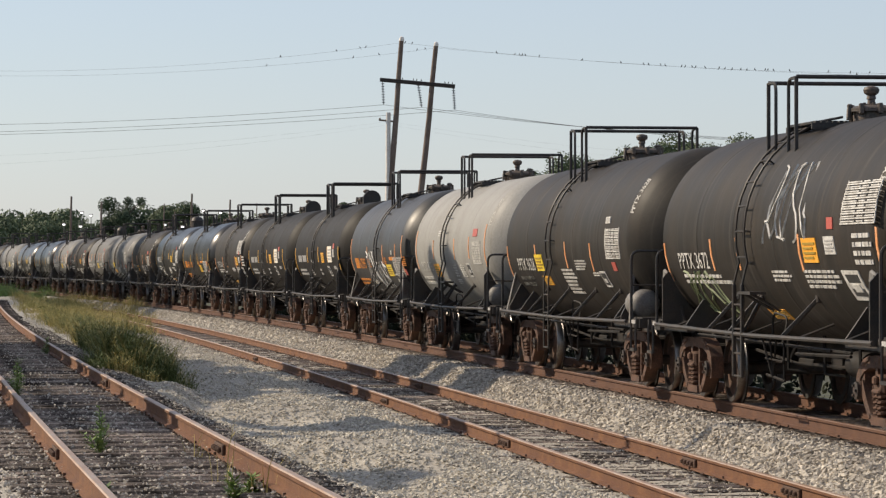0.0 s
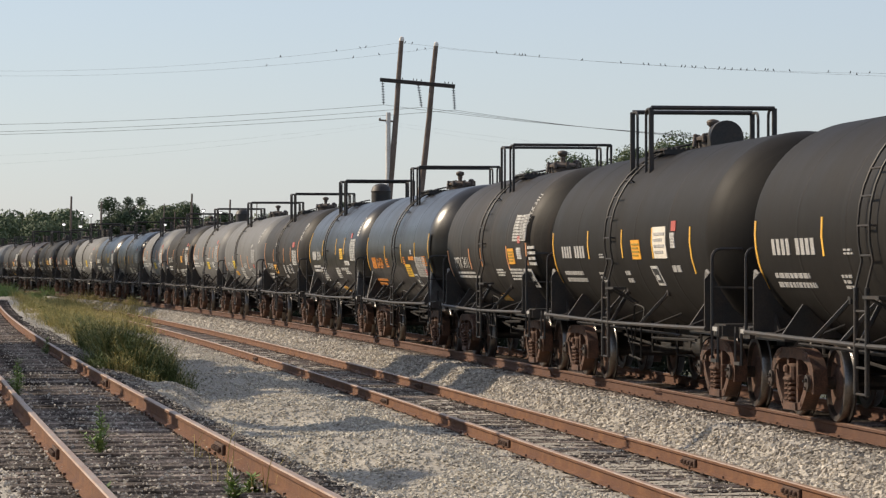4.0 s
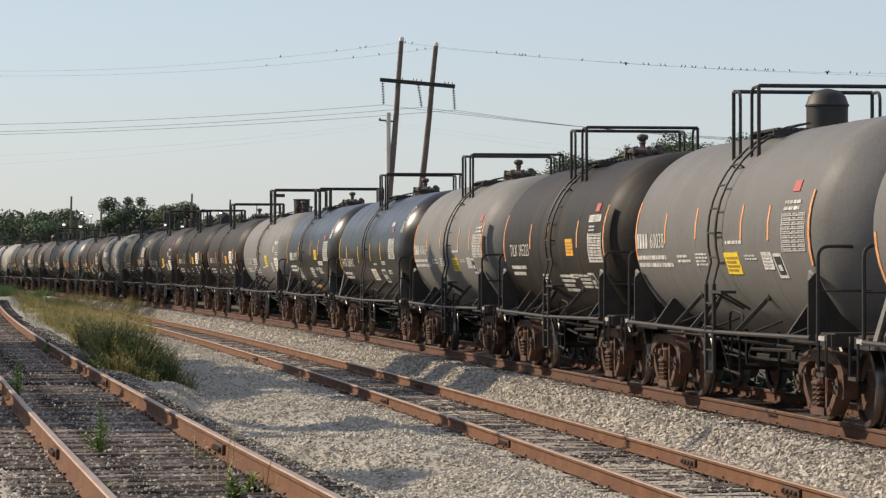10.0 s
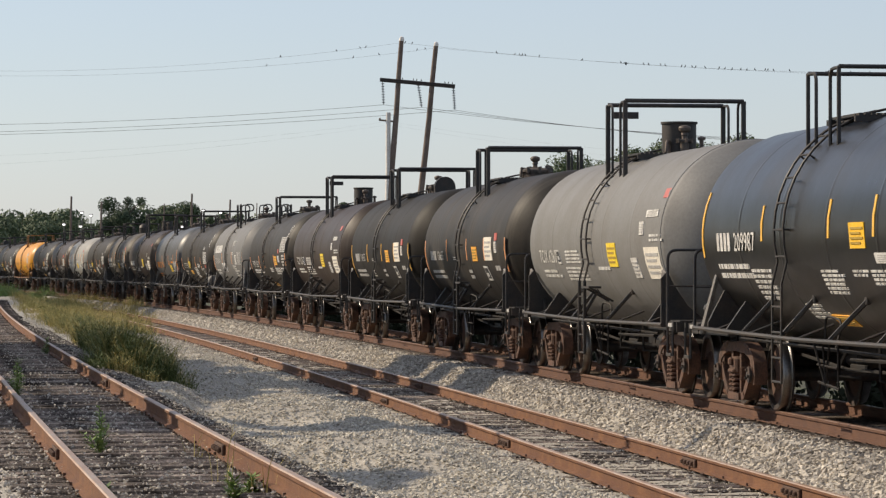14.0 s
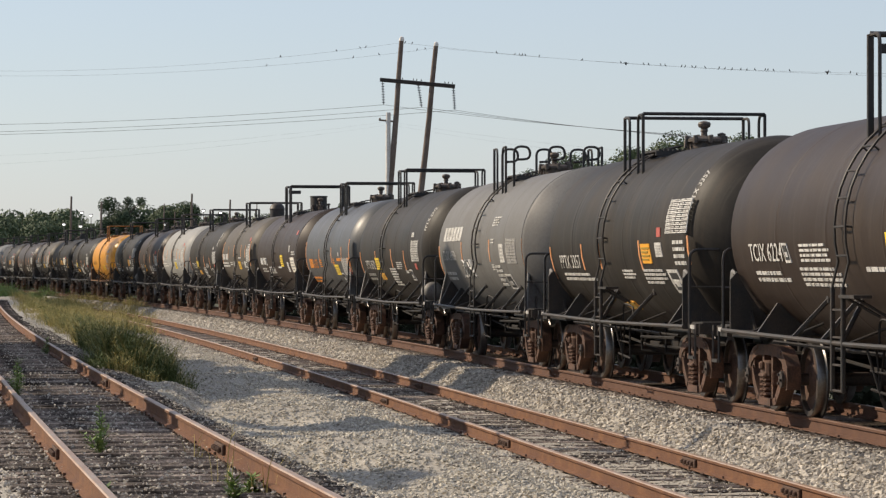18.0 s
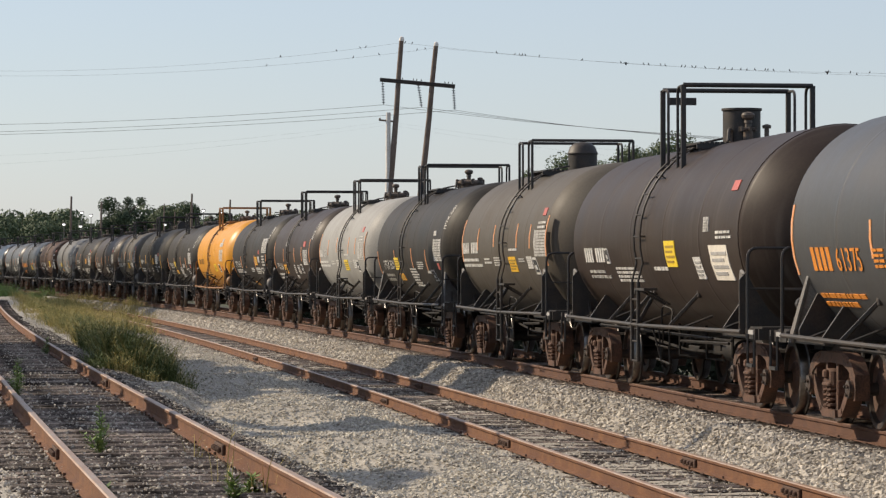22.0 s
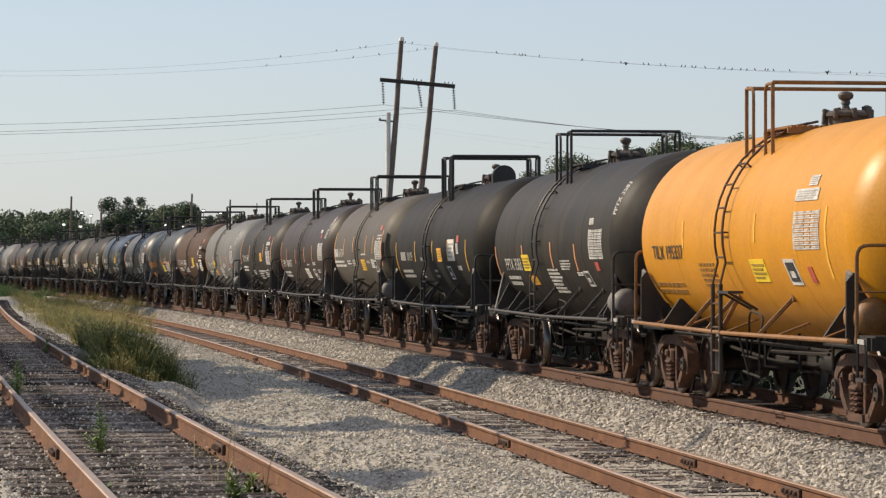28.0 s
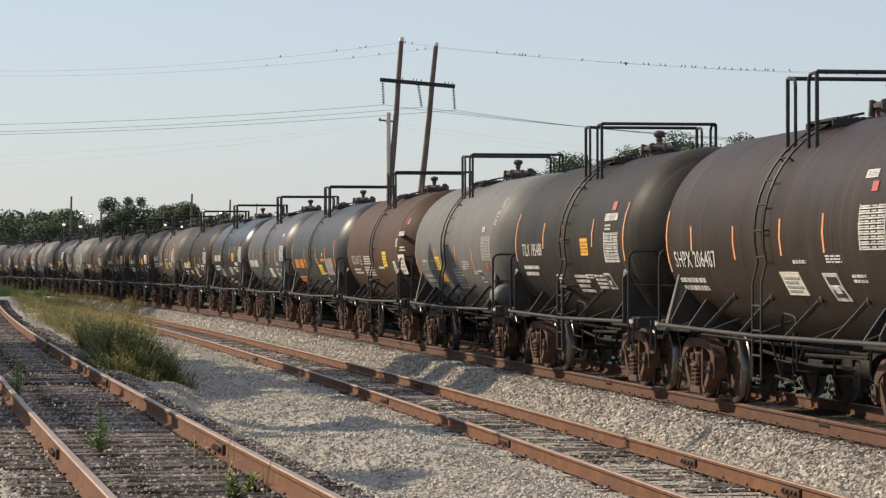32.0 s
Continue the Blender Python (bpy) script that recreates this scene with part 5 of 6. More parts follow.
tank_car(149.12, "gloss", marks_q, digits="20620", cage=1, crown=1)
tank_car(162.06, "coal", marks_v, digits="3089")
tank_car(175.79, "grey", marks_p, digits="3566", air=True)
tank_car(188.47, "grey", marks_g, digits="60038", crown=1)
tank_car(200.63, "coal", marks_t, digits="195323")
tank_car(212.95, "pale", marks_g, digits="60066")
tank_car(227.33, "gloss", marks_s, digits="206493")
tank_car(240.71, "gloss", marks_q, digits="209987")
tank_car(254.36, "pale", marks_x, digits="6260", cage=3, crown=2)
tank_car(267.83, "coal", marks_k, digits="13655", ink="g", cage=1)
tank_car(281.27, "soot", marks_k, digits="13655", ink="g", cage=1, crown=3)
tank_car(295.42, "brown", marks_x, digits="6224", cage=3, crown=2)
tank_car(308.79, "coal", marks_d, digits="3357")
tank_car(322.11, "grey", marks_r, digits="69586", cage=2)
tank_car(335.92, "coal", marks_p, digits="3572", air=True)
tank_car(348.53, "blue", marks_u, digits="61375", ink="o")
tank_car(362.70, "brown", marks_x, cage=3, crown=2)
tank_car(375.01, "tan", marks_g, crown=1)
tank_car(388.59, "coal", marks_p, digits="3501")
tank_car(401.20, "white", marks_g, digits="60509")
tank_car(413.72, "brown", marks_v, digits="3104")
tank_car(427.46, "coal", marks_d, digits="3458", air=True)
tank_car(441.36, "yellow", marks_b, digits="195337", ink="k", air=True)
tank_car(455.00, "coal", marks_p, digits="3583", air=True)
tank_car(469.40, "soot", marks_k, digits="10129", ink="g", cage=1, crown=3)
tank_car(481.79, "tan", marks_g, digits="60378", air=True)
tank_car(495.79, "brown", marks_s, digits="206487")
tank_car(508.75, "coal", marks_t, digits="195488")
tank_car(522.22, "grey", marks_p, digits="3073", air=True)
tank_car(535.03, "rust", marks_x, digits="6011")
tank_car(548.75, "slate", marks_u, ink="o")
tank_car(562.08, "blue", marks_s)
tank_car(575.38, "gloss", marks_q)
tank_car(588.78, "coal", marks_p)
tank_car(602.17, "tan", marks_g)
tank_car(615.48, "soot", marks_k, ink="g", cage=1)
tank_car(628.88, "soot", marks_k, ink="g", cage=1)
tank_car(642.18, "brown", marks_v)
tank_car(655.58, "grey", marks_p)
tank_car(668.88, "coal", marks_d)
tank_car(682.28, "grey", marks_t)
tank_car(695.58, "brown", marks_v)
tank_car(708.98, "coal", marks_p)
tank_car(722.38, "grey", marks_g)


# ---- plants ----
def leaf_cloud(centres, radii, count, size, seed, flat=0.8):
    """Small leaf quads spread through clumps, denser at the rim."""
    rng = np.random.default_rng(seed)
    centres, radii = np.asarray(centres, float), np.asarray(radii, float)
    pick = rng.choice(len(centres), count, p=radii ** 2 / (radii ** 2).sum())
    d = rng.normal(size=(count, 3))
    d /= np.linalg.norm(d, axis=1)[:, None]
    c = centres[pick] + d * (radii[pick] * rng.random(count) ** 0.35)[:, None] * np.array([1, 1, flat])
    face = d + rng.normal(0, 0.45, (count, 3))  # leaves lie roughly outwards on their clump
    u = np.cross(face, rng.normal(size=(count, 3)))
    u /= np.linalg.norm(u, axis=1)[:, None]
    w = np.cross(u, face)
    w /= np.linalg.norm(w, axis=1)[:, None]
    s = size * rng.uniform(0.6, 1.4, count)[:, None]
    v = np.stack([c - u * s, c + w * s * 0.6, c + u * s, c - w * s * 0.6], 1).reshape(-1, 3)
    return v, np.arange(count * 4).reshape(-1, 4)


def tree(x, y, z, height, width, seed, leaves=LEAF, label="leafy green tree beyond the tracks", leaf=0.3, count=3500, low=0.25, clumps=15):
    rng = random.Random(seed)
    t = tagged(new("tree"), label, "tree", "trees round the railway")
    t.matrix_basis = pose(x, y, z)
    b = Build()
    lean = rng.uniform(-0.04, 0.04) * height
    b.tube([(0, 0, 0), (lean * 0.3, 0, height * 0.25), (lean, 0, height * 0.55), (lean, 0, height * 0.8)], height * 0.028, 8, 0, height * 0.008)
    cs, rs = [], []
    for k in range(clumps):
        a, h = rng.uniform(0, 6.283), rng.uniform(low, 0.92)
        reach = width * 0.5 * rng.uniform(0.35, 1.0) * math.sin(math.pi * (0.27 + 0.55 * (1 - (h - low) / (1 - low))))
        e = Vector((lean + reach * math.cos(a), reach * math.sin(a), h * height))
        o = Vector((lean * h, 0, max(0.12, h - 0.22) * height))
        b.tube([o, (o + e) / 2 + Vector((0, 0, 0.03 * height)), e], height * 0.010, 5, 0, height * 0.003)
        cs.append(e)
        rs.append(width * rng.uniform(0.10, 0.25))
    part("trunk", b.mesh("trunk", BARK, 40), t, label="brown trunk with limbs")
    v, f = leaf_cloud(cs, rs, count, leaf, seed)
    part("crown", raw_mesh("crown", v, f, leaves), t, label="uneven crown of small green leaves")
    return t


# trees behind the train and on the horizon: slope to the side, depth, height, width
for k, (u, y, h, w, dark) in enumerate([
    (-0.1015, 431, 11.3, 7.4, 1), (-0.0825, 410, 9.9, 7.6, 0), (-0.0735, 420, 8.8, 7.0, 0), (-0.138, 400, 8.4, 8, 0), (-0.127, 380, 7.4, 9, 0), (-0.146, 330, 6.4, 8, 0), (-0.117, 390, 7.0, 9, 0), (-0.033, 420, 10.2, 5, 1), (-0.028, 425, 9.6, 5, 1),
    (0.0365, 330, 11.7, 9.5, 0), (0.0415, 325, 12.2, 11.2, 0), (0.0475, 330, 12.7, 11.2, 0), (0.053, 320, 11.7, 7.8, 0), (0.0655, 310, 12.3, 9.0, 0), (0.0695, 315, 13.5, 10.1, 0), (0.0745, 312, 13.1, 9.0, 0), (0.0825, 305, 13.3, 10.1, 0), (0.0875, 300, 13.7, 11.2, 0), (0.0935, 300, 13.1, 10.1, 0), (0.101, 300, 12.4, 10.1, 0), (0.110, 300, 12.3, 10.1, 0), (0.12, 300, 12.1, 10.1, 0), (0.13, 300, 12.4, 10.1, 0), (0.024, 340, 9.0, 7, 0), (0.012, 350, 8.4, 7, 0)]):
    tree(u * y, y, -1.0, h * 1.16, w, 200 + k, LEAF_DARK if dark else LEAF, "dark green tree on the horizon beyond the train" if dark else "leafy green tree behind the tank train", 0.135, 19000, 0.45 if dark else 0.3, 26 if dark else 24)

# trees to the side, out of sight, whose shade falls on the ground and the cars
for k, (x, y, h, w, n, low) in enumerate([(-29.3, 156.5, 15, 8, 6000, 0.3), (-29.7, 164.1, 15.5, 8, 6000, 0.3), (-30.4, 171.5, 14, 8, 6000, 0.3), (-33.4, 180.9, 14, 8, 5000, 0.3), (-35.8, 191.5, 14.5, 8, 5000, 0.3), (-38.4, 203.1, 14, 9, 5000, 0.3), (-41.8, 215, 15, 9, 5000, 0.3), (-45.3, 227.9, 15, 9, 5000, 0.3), (-49.3, 241.9, 15, 9, 5000, 0.3), (-53.3, 257.1, 15, 9, 5000, 0.3), (-14.7, 63.2, 11, 6, 20000, 0.5), (-15.5, 68.1, 12, 6.4, 20000, 0.45), (-16, 72.8, 12.5, 6.5, 20000, 0.42), (-14.4, 50.8, 9.4, 2.6, 9000, 0.62), (-11.7, 43.5, 7.2, 2.6, 6000, 0.5), (-10.4, 37, 7.3, 1.7, 5000, 0.55), (-12.5, 39.9, 8.6, 2, 8000, 0.7), (-12.3, 53.4, 6.2, 3.2, 5000, 0.4), (-12.9, 57.9, 6.6, 3.4, 6000, 0.4), (-11.9, 48.8, 8.1, 1.5, 3600, 0.74), (-11.3, 49.5, 7.9, 1.5, 3600, 0.74), (-10.6, 49.6, 8.1, 1.5, 3600, 0.74), (-10.1, 50.3, 8, 1.5, 3600, 0.74), (-11, 39.8, 8, 0.7, 1000, 0.84), (-12.2, 50.1, 6.6, 2.4, 6000, 0.6), (-16.2, 64.9, 8.4, 3, 6000, 0.6), (-16.4, 61.5, 8.4, 3, 6000, 0.6), (-12.6, 45.2, 6.3, 1.5, 3600, 0.74), (-11.7, 40.6, 6.3, 1.5, 3600, 0.74)]):
    tree(x, y, -0.4, h, w, 300 + k, LEAF, "leafy tree beside the spur track", 0.16, n, low)


def woods(name, u0, u1, y, top, seed, count, material, label, leaf=0.30):
    rng = random.Random(seed)
    cs, rs = [], []
    for k in range(90):
        u = u0 + (u1 - u0) * k / 89
        h = top * (0.80 + 0.12 * math.sin(k * 0.35 + seed) + 0.08 * math.sin(k * 0.9)) * rng.uniform(0.9, 1.0)
        for q in range(3):
            cs.append((u * y + rng.uniform(-3, 3), y + rng.uniform(-8, 8), -1.0 + h * (0.25 + 0.3 * q)))
            rs.append(abs(u1 - u0) * y / 60 * rng.uniform(0.8, 1.2) + 1.2)
    v, f = leaf_cloud(cs, rs, count, leaf, seed, 0.7)
    tagged(new(name, raw_mesh(name, v, f, material)), label, "woods", kind="stuff")


woods("far_woods", -0.19, 0.02, 470, 12.6, 5, 110000, LEAF, "line of green woods along the horizon")
woods("right_woods", 0.0, 0.17, 380, 12.0, 6, 80000, LEAF, "green woods behind the train")


def fill_blocking_belt():
    """Scrub and low trees added along the far side of the main line."""
    # Mostly hidden by the train; blocks sky light from the right beneath the cars.
    rng = random.Random(77)
    cs, rs = [], []
    for k in range(150):
        s = -70 + k * 3.04
        p, h = main_line(s, -rng.uniform(13, 18))
        top = rng.uniform(3.5, 5.6)
        for q in range(3):
            cs.append((p.x, p.y, -1.0 + top * (0.15 + 0.32 * q)))
            rs.append(rng.uniform(1.3, 2.0))
    v, f = leaf_cloud(cs, rs, 42000, 0.2, 78, 0.8)
    tagged(new("lineside_scrub", raw_mesh("lineside_scrub", v, f, LEAF_DARK)), "dark green scrub added along the far side of the line", "scrub", kind="stuff")


fill_blocking_belt()


# Added growth that blocks the view of lit ground beneath the cars.
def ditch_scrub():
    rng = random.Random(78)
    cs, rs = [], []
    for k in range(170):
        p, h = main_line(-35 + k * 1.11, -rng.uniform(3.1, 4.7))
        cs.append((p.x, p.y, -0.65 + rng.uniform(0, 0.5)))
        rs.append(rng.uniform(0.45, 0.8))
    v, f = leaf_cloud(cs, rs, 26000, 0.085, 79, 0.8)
    tagged(new("ditch_scrub", raw_mesh("ditch_scrub", v, f, LEAF_SHADE)), "low added scrub darkened as shade behind the line", "scrub", kind="stuff")


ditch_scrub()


def hill():
    rng = np.random.default_rng(9)
    xs = np.linspace(-700, 700, 90)
    z = 24 + 6 * np.sin(xs / 130 + 1) + 4 * np.sin(xs / 47) + rng.normal(0, 0.7, 90)
    vs = [(x, 1990, -8) for x in xs] + [(x, 2080, h) for x, h in zip(xs, z)] + [(x, 2450, -8) for x in xs]
    fs = [(r * 90 + i, r * 90 + i + 1, (r + 1) * 90 + i + 1, (r + 1) * 90 + i) for r in range(2) for i in range(89)]
    ob = new("backdrop", raw_mesh("hill", vs, fs, HILL, True))
    tagged(ob, "low wooded hill in the hazy distance", "hill", kind="structure")


hill()


def weeds(name, spots, material, seed, label, blades=26, wide=0.012, leafy=5):
    """Clumps of fanned stems with narrow leaves; spots are (x, y, radius, height)."""
    rng = np.random.default_rng(seed)
    sp = np.asarray(spots, float)
    n = (blades * (0.7 + sp[:, 3])).astype(int)
    x, y, r, h = (np.repeat(sp[:, k], n) for k in range(4))
    k = len(x)
    a, d = rng.uniform(0, 6.283, k), np.sqrt(rng.random(k))
    base = np.stack([x + r * d * np.cos(a), y + r * d * np.sin(a), np.zeros(k)], -1)
    base[:, 2] = ground_z(base[:, 0], base[:, 1]) - 0.02
    tall = h * rng.uniform(0.45, 1.12, k)
    out = (0.34 * d * tall)[:, None] * np.stack([np.cos(a), np.sin(a)], -1) + rng.normal(0, 0.16, (k, 2)) * tall[:, None]
    top = base + np.concatenate([out, (tall * rng.uniform(0.85, 1.0, k))[:, None]], 1)
    mid = (base + top) / 2 + np.concatenate([-out * 0.22, (0.07 * tall)[:, None]], 1)
    b = rng.uniform(0, 6.283, k)
    side = np.stack([np.cos(b), np.sin(b), 0 * b], -1) * wide * 0.5
    stem = np.stack([base - side, base + side, mid + side, mid - side], 1)
    tip = np.stack([mid - side, mid + side, top + side * 0.2, top - side * 0.2], 1)
    quads = [stem, tip]
    for q in range(leafy):
        t = rng.uniform(0.15, 1.0, k)[:, None]
        p = base * (1 - t) ** 2 + mid * 2 * t * (1 - t) + top * t * t
        c = rng.uniform(0, 6.283, k)
        ln = (rng.uniform(0.05, 0.13, k) * (0.5 + 0.6 * tall))[:, None]
        dv = np.stack([np.cos(c), np.sin(c), rng.uniform(0.0, 0.9, k)], -1) * ln
        sv = np.stack([-np.sin(c), np.cos(c), 0 * c], -1) * wide * 0.8
        quads.append(np.stack([p, p + dv * 0.5 + sv, p + dv, p + dv * 0.5 - sv], 1))
    v = np.concatenate(quads, 0).reshape(-1, 3)
    return tagged(new(name, raw_mesh(name, v, np.arange(len(v)).reshape(-1, 4), material)), label, "weeds", kind="stuff")


def build_weeds():
    rng = random.Random(21)
    green, dry, far = [], [], []
    for k in range(26):  # the bush at the end of the bank
        x, y = rng.gauss(0, 0.28), rng.gauss(0, 0.7)
        e = (x / 0.6) ** 2 + (y / 1.28) ** 2
        if e < 1.6:
            green.append((spur_x(54.8 + y) + 1.88 + x, 54.8 + y, 0.22, 0.86 * max(0.35, 1 - 0.38 * e) * rng.uniform(0.75, 1.1)))
            if k % 3 == 0:
                dry.append((spur_x(54.8 + y) + 1.88 + x, 54.8 + y, 0.26, 0.95 * max(0.4, 1 - 0.3 * e)))
    for k in range(22):  # low growth round its foot
        a, d = rng.uniform(0, 6.283), rng.uniform(0.55, 1.0)
        y = 54.6 + 1.58 * d * math.sin(a)
        (green if k % 3 else dry).append((spur_x(y) + 1.88 + 0.75 * d * math.cos(a), y, 0.2, rng.uniform(0.15, 0.4)))
    y = 55.0
    while y < 193:
        for _ in range(2):
            x = spur_x(y) + 1.85 + (y - 57) * 0.0085 + rng.random() * (1.0 + (y - 56) * 0.0103)
            h = (0.62 + 0.2 * math.sin(y * 0.68 + x)) * rng.uniform(0.5, 1.15)
            (green if rng.random() < (0.5 if y < 61 else 0.25) else dry).append((x, y, 0.3, h))
        y += 0.49 + (y - 50) * 0.010
    y = 98.0
    while y < 199:
        lo, hi = spur_x(y) + 1.9, min(siding_x(y) + 1.0 + max(0, y - 112) * 0.030, -0.0957 * y)
        for _ in range(3):
            far.append((lo + (hi - lo) * rng.random(), y, 0.55, rng.uniform(0.2, 0.62)))
        y += 1.05
    weeds("weed_bank", green, WEED, 31, "bank of green weeds between two tracks", 95, 0.009, 7)
    weeds("dry_weeds", dry, DRY, 32, "dry yellow grass and weeds between two tracks", 56, 0.009, 4)
    weeds("far_dry_weeds", far, DRY, 34, "dry yellow grass growing over the disused siding", 46, 0.012, 3)
    straw = [(-1.78, 25.1, 0.10, 0.62), (-1.42, 24.3, 0.12, 0.5), (-2.3, 28.4, 0.1, 0.35)]
    weeds("dry_straw", straw, DRY, 35, "a few dry straws bending over the spur rail", 5, 0.008, 1)
    y, left = 60, []
    while y < 230:
        left.append((spur_x(min(y, 170)) - 1.9 - rng.random() * 2.5 + (0.9 if y > 90 else 0), y, 0.5, rng.uniform(0.4, 0.95)))
        y += 0.82
    weeds("lineside_weeds", left, FRESH, 33, "green weeds beside the spur track", 44, 0.014, 5)


build_weeds()


def plant(x, y, h, seed, label):
    """A single broad-leaved weed."""
    rng = random.Random(seed)
    t = tagged(new("weed_plant"), label, "weed", "single weeds in the spur track")
    z = float(ground_z(x, y)) - 0.02
    t.matrix_basis = pose(x, y, z)
    stems, leaves = Build(), Build()
    for k in range(7):
        a = rng.uniform(0, 6.283)
        top = Vector((0.06 * h * math.cos(a) * k, 0.06 * h * math.sin(a) * k, h * (1 - 0.11 * k)))
        stems.tube([(0, 0, 0), top * 0.5 + Vector((0, 0, 0.04)), top], 0.006, 5, 0, 0.003)
        for q in range(26):
            u = 0.15 + 0.85 * q / 26
            p = top * u
            b = rng.uniform(0, 6.283)
            ln = rng.uniform(0.05, 0.11)
            d = Vector((math.cos(b), math.sin(b), rng.uniform(-0.2, 0.8))) * ln
            s = Vector((-math.sin(b), math.cos(b), 0)) * 0.014
            leaves.add([p, p + d * 0.5 + s, p + d, p + d * 0.5 - s], [(0, 1, 2, 3)])
    part("stem", stems.mesh("stem", FRESH, 40), t)
    part("leaves", leaves.mesh("leaves", FRESH, 0), t)


plant(-3.27, 29.60, 0.50, 1, "tall green weed growing between the rails")
plant(-1.62, 23.80, 0.24, 2, "small green weed growing beside the rail")
plant(-1.50, 24.40, 0.20, 6, "small green weed growing beside the rail")
plant(-2.50, 22.90, 0.22, 3, "small green weed growing at the rail")
plant(-5.75, 42.00, 0.50, 4, "green weed growing at the edge of the spur")
plant(-5.95, 43.50, 0.55, 7, "green weed growing at the edge of the spur")
plant(-7.9, 62.00, 0.40, 5, "green weed growing at the rail")

# ---- power line ----
PY = 250.0


def px(x, y, depth=PY):
    """A place at a depth, from the line of sight in thousandths: x to the right, y upwards from the level."""
    return Vector((x * depth / 1000, depth, EYE[2] + y * depth / 1000))


def power_pole(top, foot, r, material, label):
    t = tagged(new("power_pole"), label, "utility pole", "poles of the power line")
    t.matrix_basis = Matrix.Translation(foot)
    b = Build()
    n = 7
    d = top - foot
    b.tube([d * (i / n) + Vector((0.03 * math.sin(i * 1.7), 0, 0)) for i in range(n + 1)], r, 12, 0, r * 0.62)
    part("shaft", b.mesh("shaft", material, 40), t, label="weathered round timber shaft")
    return t


power_pole(Vector((-12.4, 47.2, 11.6)), Vector((-12.4, 47.2, -0.5)), 0.17, WOOD_POLE, "timber utility pole beside the spur track")
pole_a = power_pole(px(-13.3, 72.6), px(-19.8, -11.2), 0.30, WOOD_POLE, "leaning weathered timber transmission pole")
pole_b = power_pole(px(-2.2, 70.9), px(-10.6, -11.2), 0.30, WOOD_POLE, "leaning weathered timber transmission pole")
pole_c = power_pole(px(-17.5, 49.5), px(-18.0, -11.2), 0.29, PALE_POLE, "pale timber distribution pole with short crossarm")
for pole, xy in ((pole_a, (-13.3, 72.6)), (pole_b, (-2.2, 70.9))):
    p = px(*xy)
    b = Build().lathe([(-0.05, 0.17), (0.12, 0.20), (0.30, 0.14), (0.36, 0.03)], "z", 10, p - pole.matrix_basis.translation)
    part("cap", b.mesh("cap", PALE_POLE, 40), pole, label="pale pole cap")
b = Build()
b.box(0, 0, 0, 1.6, 0.12, 0.14, Matrix.Rotation(0.1, 3, "Y"))
for q in (-0.7, 0.0, 0.7):
    b.lathe([(0.05, 0.03), (0.1, 0.09), (0.2, 0.09), (0.25, 0.03)], "z", 8, (q, 0, 0))
part("crossarm", b.mesh("crossarm", WOOD_POLE, 30), pole_c, Matrix.Translation(px(-17.5, 46.8) - pole_c.matrix_basis.translation))
arm = tagged(new("crossarm"), "dark timber crossarm bolted across two poles", "crossarm")
arm.matrix_basis = Matrix.Translation(px(-8.2, 59.0))
a0, a1 = px(-20.4, 60.4) - px(-8.2, 59.0), px(3.8, 58.2) - px(-8.2, 59.0)
b = Build()
ang = math.atan2(a1.z - a0.z, a1.x - a0.x)
for dy in (-0.22, 0.22):
    b.box(0, dy, 0, (a1 - a0).length, 0.14, 0.30, Matrix.Rotation(-ang, 3, "Y"), 0, 0.02)
part("beam", b.mesh("beam", mat("dark_timber", (0.05, 0.04, 0.035), 0.85, 0, 1, 0.3, 10, 0.2), 30), arm)
INS = []
for x0, y0, x1, y1 in ((-19.5, 60.2, -19.1, 52.0), (-8.0, 58.8, -6.9, 51.2), (3.3, 57.9, 3.8, 50.3)):
    p, q = px(x0, y0), px(x1, y1)
    s = tagged(new("insulator_string"), "hanging string of dark disc insulators", "insulator", "insulator strings")
    s.matrix_basis = Matrix.Translation(p)
    d = q - p
    part("hanger", Build().tube([(0, 0, 0), d], 0.025, 6).mesh("hanger", WIRE), s)
    disc = cached("disc", lambda: Build().lathe([(-0.05, 0.03), (-0.02, 0.14), (0.02, 0.13), (0.06, 0.04)], "z", 10).mesh("disc", INSUL, 40))
    for k in range(9):
        part("disc", disc, s, Matrix.Translation(d * ((k + 0.7) / 9.6)))
    INS.append(q)


def wire(points, r, label):
    """A hanging wire through points, sagging between them."""
    pts = []
    for a, c, sag in points:
        for i in range(24):
            t = i / 24
            pts.append(a.lerp(c, t) - Vector((0, 0, sag * 4 * t * (1 - t))))
    pts.append(points[-1][1])
    tagged(new("power_line_wire", Build().tube(pts, r, 5).mesh("wire", WIRE)), label, "wire", "wires of the power line")


for q, yl, yr in zip(INS, (45.4, 42.6, 41.8), (42.0, 41.5, 41.0)):
    wire([(px(-190, yl, 275), q, 0.5), (q, px(150, yr - 3, 225), 0.55)], 0.016, "thin conductor wire of the power line")
TOP_L = px(-13.2, 72.0), px(-2.1, 70.3)
SHIELD = [(px(-190, 64.5, 275), TOP_L[0], 1.2), (TOP_L[0], px(150, 62.0, 225), 0.55)]
wire(SHIELD, 0.007, "thin shield wire on the pole tops")
SHIELD_B = [(px(-190, 63.0, 277), TOP_L[1], 1.2), (TOP_L[1], px(150, 61.0, 223), 0.3)]
wire(SHIELD_B, 0.007, "thin shield wire on the pole tops")
for dz in (0.0, -3.4):
    wire([(px(-190, 35 + dz, 275), px(-17.4, 46.6 + dz * 0.3), 0.8), (px(-17.4, 46.6 + dz * 0.3), px(150, 33 + dz, 240), 0.8)], 0.003, "faint thin wire of the distribution line")


